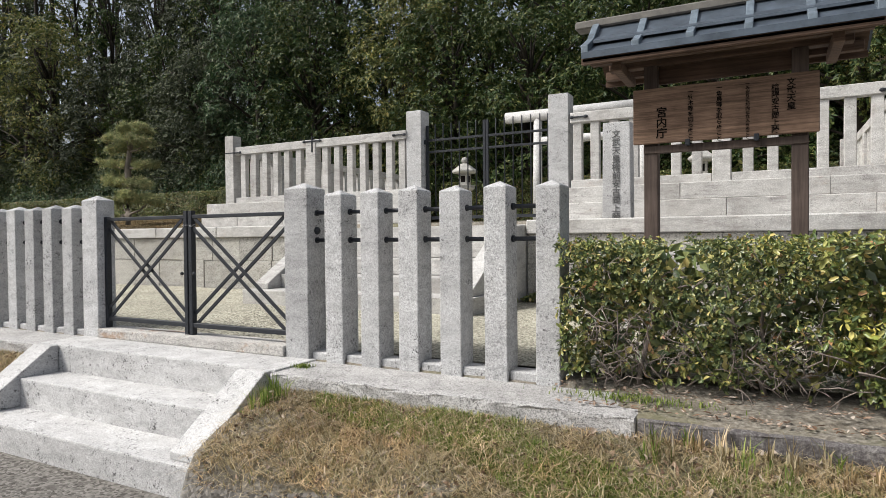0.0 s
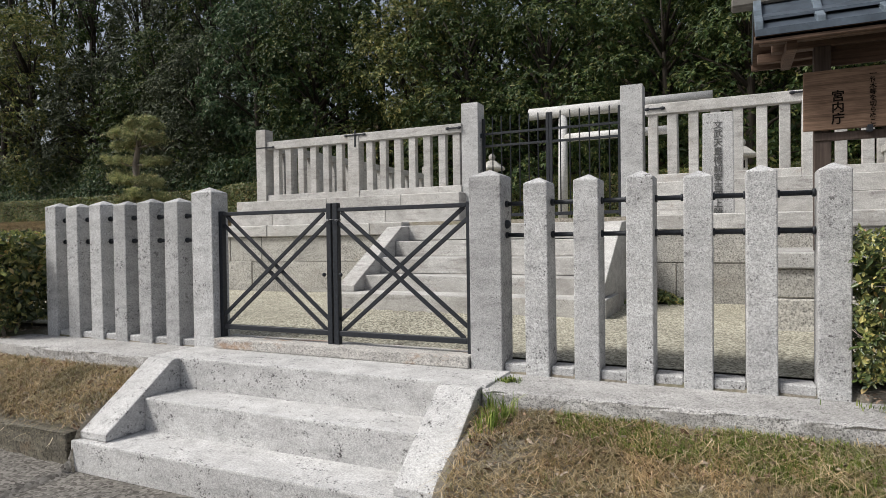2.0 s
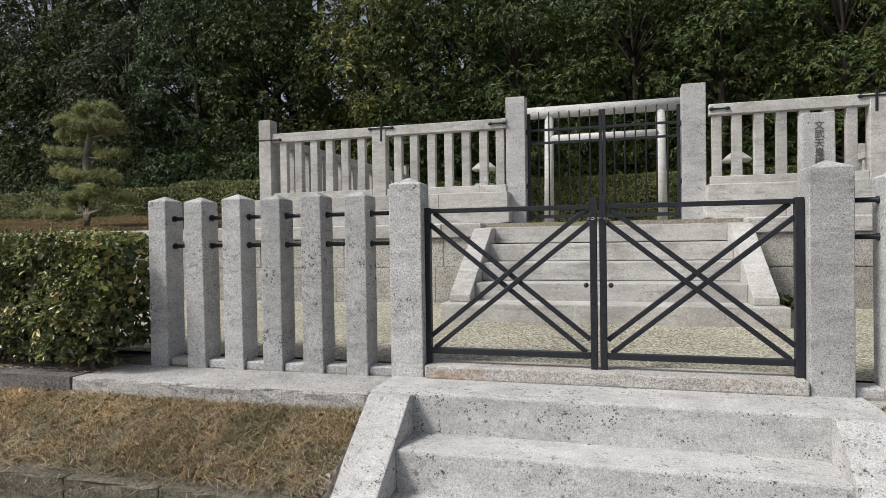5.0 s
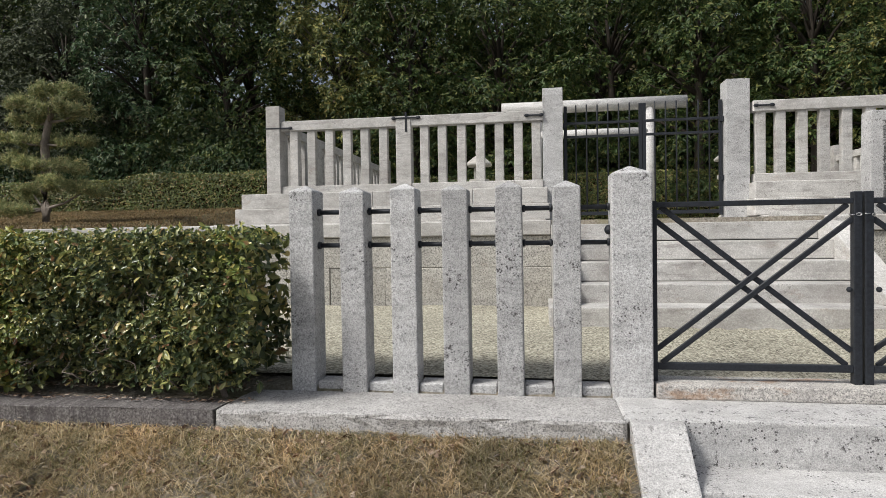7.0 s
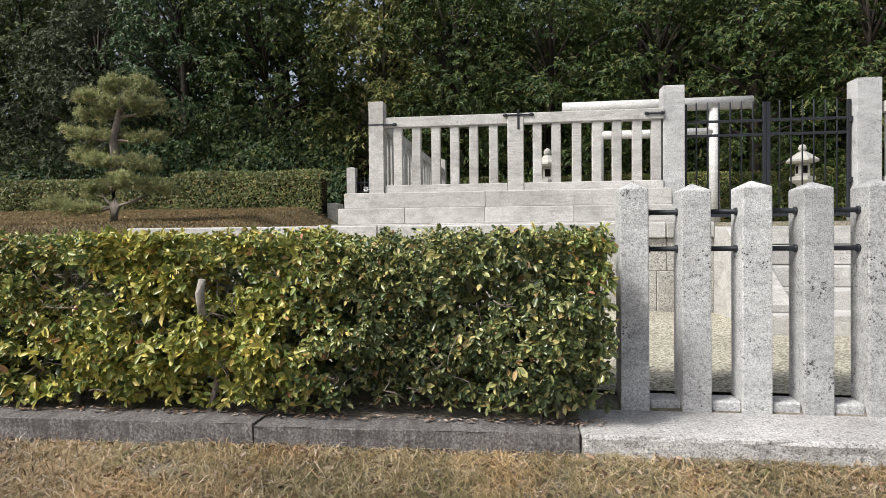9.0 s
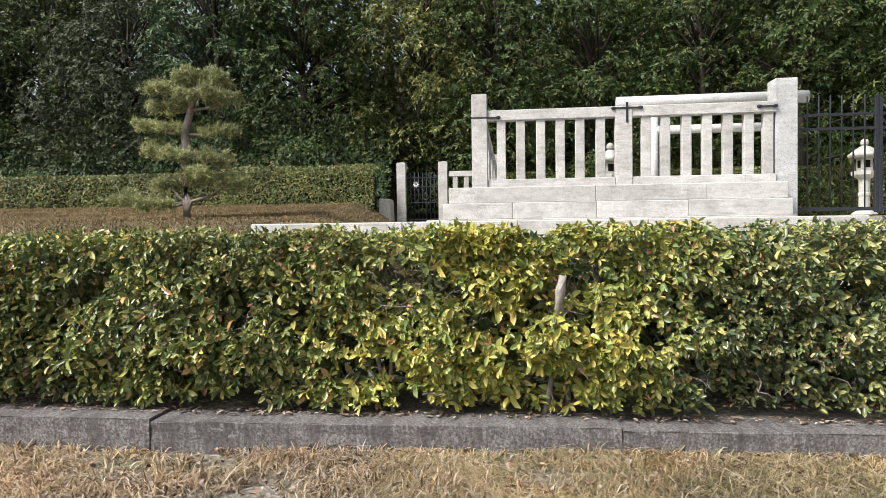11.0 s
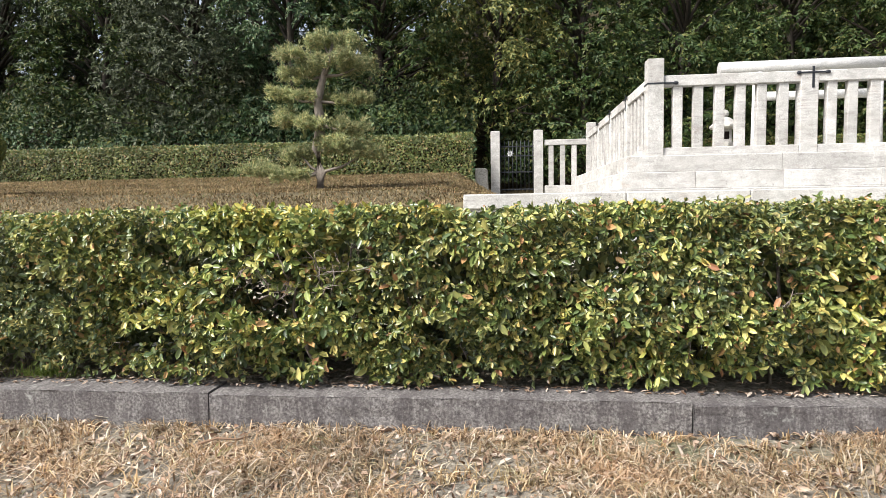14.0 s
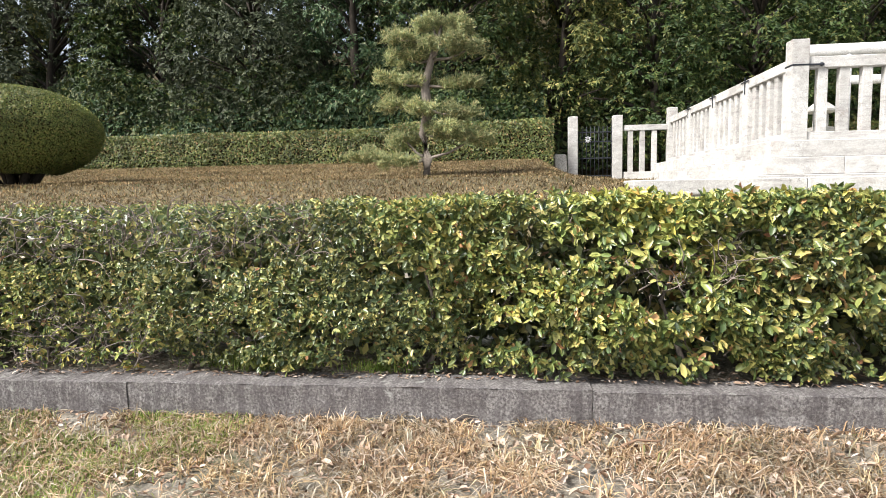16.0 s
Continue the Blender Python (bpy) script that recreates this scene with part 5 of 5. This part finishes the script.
def topiary():
    rng = np.random.default_rng(31)
    t = thing("topiary_bush", -21.12, 9.35, 1.66, "large clipped mushroom-shaped evergreen bush", "bush")
    n = 70000
    d = unit(rng.normal(0, 1, (n, 3)))
    d[:, 2] = np.where(d[:, 2] < -0.88, -d[:, 2], d[:, 2])
    d = unit(d)
    rad = np.array([[1.33, 1.28, 0.76]]) * (1 + 0.012 * bump_noise(d[:, 0] * 3, d[:, 2] * 3, 3.0))[:, None]
    p = d * rad * (1 - np.abs(rng.normal(0, 0.02, (n, 1)))) + np.array([[0, 0, 0.87]])
    part("crown", leaves("crown", p, d + rng.normal(0, 0.7, (n, 3)), 0.045, 0.014, M_TOPIARY, 0.2, 0, True, rng), None, t)
    # solid dark body added in place of the shade inside the crown
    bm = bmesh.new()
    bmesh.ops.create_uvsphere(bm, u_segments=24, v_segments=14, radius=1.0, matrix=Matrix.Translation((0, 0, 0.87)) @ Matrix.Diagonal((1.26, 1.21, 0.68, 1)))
    part("crown_core", bm, M_FLOOR_CORE, t, "dark solid core in place of the shaded inside")
    for k in range(14):
        a, r = 2.4 * k, 0.08 + 0.035 * (k % 7)
        part("stem", tube([(r * math.cos(a), r * math.sin(a), -0.05), (1.5 * r * math.cos(a), 1.5 * r * math.sin(a), 0.12), (2.4 * r * math.cos(a), 2.4 * r * math.sin(a), 0.38)], [0.07, 0.06, 0.05], 6), M_DARKBARK, t)


topiary()


def back_hedge(x0, x1, y0, y1, z0, z1, seed, label):
    rng = np.random.default_rng(seed)
    h = thing("hedge", (x0 + x1) / 2, (y0 + y1) / 2, z0, label, "hedge", "back hedges")
    n = int(1700 * (x1 - x0) * (z1 - z0 + 0.5))
    x = rng.uniform(x0, x1, n)
    front = rng.random(n) < (z1 - z0) / (z1 - z0 + 0.45)
    z = np.where(front, rng.uniform(z0, z1, n), z1 - rng.exponential(0.05, n) + 0.05 * bump_noise(x, x * 0.3, 2.0))
    y = np.where(front, y0 + rng.exponential(0.09, n) + 0.07 * bump_noise(x, z, 3.0), rng.uniform(y0, y1, n))
    nor = np.where(front[:, None], np.array([[0, -1.0, 0.5]]), np.array([[0, -0.3, 1.0]])) + rng.normal(0, 0.5, (n, 3))
    p = np.stack([x, y, z], 1) - np.array([(x0 + x1) / 2, (y0 + y1) / 2, z0])
    part("foliage", leaves("foliage", p, nor, 0.072, 0.034, M_BACKHEDGE, 0.2, 0.3, True, rng), None, h)
    # solid dark box added in place of the shade inside the hedge
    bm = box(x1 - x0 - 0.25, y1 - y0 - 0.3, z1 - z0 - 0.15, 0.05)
    part("shaded_core", bm, M_FLOOR_CORE, h, "dark solid core in place of the shaded inside", at=(0, 0.12, 0))


back_hedge(-30.0, -15.6, 14.75, 15.7, 2.07, 3.0, 41, "long low clipped hedge below the trees")
back_hedge(-16.0, -12.15, 14.65, 15.7, 2.03, 3.09, 42, "low clipped hedge below the trees beside the back gate")
back_hedge(-9.0, 1.4, 17.1, 17.9, 1.6, 3.05, 43, "clipped hedge closing the enclosure behind the stone gateway")
back_hedge(1.9, 9.0, 15.6, 16.4, 1.6, 3.0, 44, "low clipped hedge below the trees")
bx, by = rng.uniform(-28, -11.5, 120000), rng.uniform(6.95, 15.0, 120000)
stuff("terrace_grass", blades("terrace_grass", np.stack([bx, by, ground_z(bx, by)], 1), 0.05, 0.013, M_BROWNGRASS, 1.7, rng), "short brown winter grass on the terrace", "grass")


# ---- wooded slope ----
def tree(x, y, height, spread, mat, seed, clumps=40, sprays=45, low=0.06, leaf=0.17):
    """An evergreen with a forked trunk and a crown of many leafy clumps."""
    rng = np.random.default_rng(seed)
    z = float(ground_z(x, y))
    t = thing("tree", x, y, z - 0.05, ("dense evergreen tree in dark leaf colour on the wooded slope", "yellow-green evergreen tree on the wooded slope", "dull green evergreen tree on the wooded slope", "thin brownish tree on the wooded slope")[FOREST.index(mat)], "tree", "trees on the slope")
    lean = rng.normal(0, 0.3, 2)
    spine = [Vector((lean[0] * k * k, lean[1] * k * k, height * 0.92 * k)) for k in np.linspace(0, 1, 6)]
    r0 = 0.10 + 0.012 * height
    part("trunk", tube(spine, [r0, r0 * 0.85, r0 * 0.7, r0 * 0.5, r0 * 0.3, r0 * 0.1], 8), M_DARKBARK, t)
    tips, face = [], []
    bm = bmesh.new()
    for c in range(clumps):
        k = low + (1 - low) * rng.random() ** 0.85
        a = rng.uniform(0, 2 * np.pi)
        rad = spread * (0.45 + 0.6 * math.sin(math.pi * min(1, (k * 0.9 + 0.14)))) * rng.uniform(0.5, 1.05)
        centre = np.array([lean[0] * k * k + rad * math.cos(a), lean[1] * k * k + rad * math.sin(a), height * k])
        cr = rng.uniform(0.45, 1.0) * spread / 2.6
        m = int(sprays * rng.uniform(0.7, 1.3))
        d = unit(rng.normal(0, 1, (m, 3)) + np.array([[0.6 * math.cos(a), 0.6 * math.sin(a), 0.45]]))
        ripple = 1 + 0.30 * np.sin(d[:, 0] * 7 + c) * np.sin(d[:, 2] * 6 + 2 * c)
        tips.append(centre + d * (ripple * rng.uniform(0.72, 1.05, m))[:, None] * cr * np.array([[1, 1, 0.85]]))
        face.append(d + np.array([[0.2 * math.cos(a), 0.2 * math.sin(a), 0.35]]) + rng.normal(0, 0.3, (m, 3)))
        if c % 3 == 0:
            root = Vector((lean[0] * k * k * 0.7, lean[1] * k * k * 0.7, height * k * 0.75))
            tube([root, (root + Vector(centre)) / 2 + Vector((0, 0, 0.15)), Vector(centre)], [0.06, 0.04, 0.015], 5, bm)
    tagged(part("branchwork", bm, M_DARKBARK, t), kind="stuff")
    p, q, ax = rosettes(np.concatenate(tips), np.concatenate(face), 6, leaf, rng, 0.9)
    sz = leaf * np.exp(rng.normal(0, 0.2, len(p)))
    part("crown", leaves("crown", p, q, sz, sz * 0.36, mat, 0.2, 0.55, True, rng, ax), None, t)


trng = np.random.default_rng(5)
kinds = [0, 1, 0, 2, 1, 0, 0, 1, 2, 0, 1, 2]
n_tree = 0
for row, (y, gap, hmin, hmax) in enumerate(((18.6, 2.6, 6.0, 8.0), (21.5, 2.7, 9.0, 11.5), (25.5, 2.9, 10.5, 13.5), (31.0, 3.6, 12.0, 14.0))):
    x = (-50.0, -56.0, -64.0, -72.0)[row] + row * 1.1
    while x < 11:
        left = x < -19
        if not (left and row == 3 and trng.random() < 0.2):
            # behind the stone gateway the darkest leaf colour stands in for the recess's shade
            tree(x + trng.uniform(-0.6, 0.6), y + trng.uniform(-0.8, 0.8), trng.uniform(hmin, hmax) * (1.0 + 0.55 * min(1.0, max(0.0, (-24 - x) / 16))), trng.uniform(1.9, 2.7), FOREST[3 if left and trng.random() < 0.45 else 0 if -6.5 < x < 0.5 else kinds[n_tree % 12]], 100 + n_tree, ((100, 90, 64, 48)[row]) if x > -32 else 42, ((42, 30, 10, 8)[row]) if x > -32 else 12, leaf=(0.125, 0.15, 0.27, 0.33)[row] if x > -32 else 0.26)
        n_tree += 1
        x += gap * trng.uniform(0.8, 1.2) * (1.15 if left else 1.0)


def undergrowth(x0, x1, y0, z1, seed, mat, n):
    """Leafy cover on the foot of the slope."""
    rng = np.random.default_rng(seed)
    x = rng.uniform(x0, x1, n)
    k = rng.random(n)
    top = z1 + 0.5 * bump_noise(x, x * 0.4, 1.1)
    z = 2.0 + (top - 2.0) * k
    y = y0 + 1.5 * k * k + 0.35 * bump_noise(x, z, 1.7) + rng.exponential(0.16, n)
    nor = np.array([[0, -1.0, 0.6]]) + rng.normal(0, 0.55, (n, 3))
    sz = 0.13 * np.exp(rng.normal(0, 0.25, n))
    return leaves("undergrowth", np.stack([x, y, z], 1), nor, sz, sz * 0.5, mat, 0.2, 0.4, True, rng)


stuff("undergrowth", undergrowth(-46, -12.2, 16.7, 5.2, 61, FOREST[0], 36000), "ivy and shrubs covering the foot of the slope", "shrubs")
stuff("undergrowth", undergrowth(-46, -12.2, 16.5, 4.6, 62, FOREST[2], 22000), "ivy and shrubs covering the foot of the slope", "shrubs")
stuff("undergrowth", undergrowth(-12.0, 11, 18.0, 5.6, 63, FOREST[0], 26000), "dark shrubs at the foot of the slope", "shrubs")
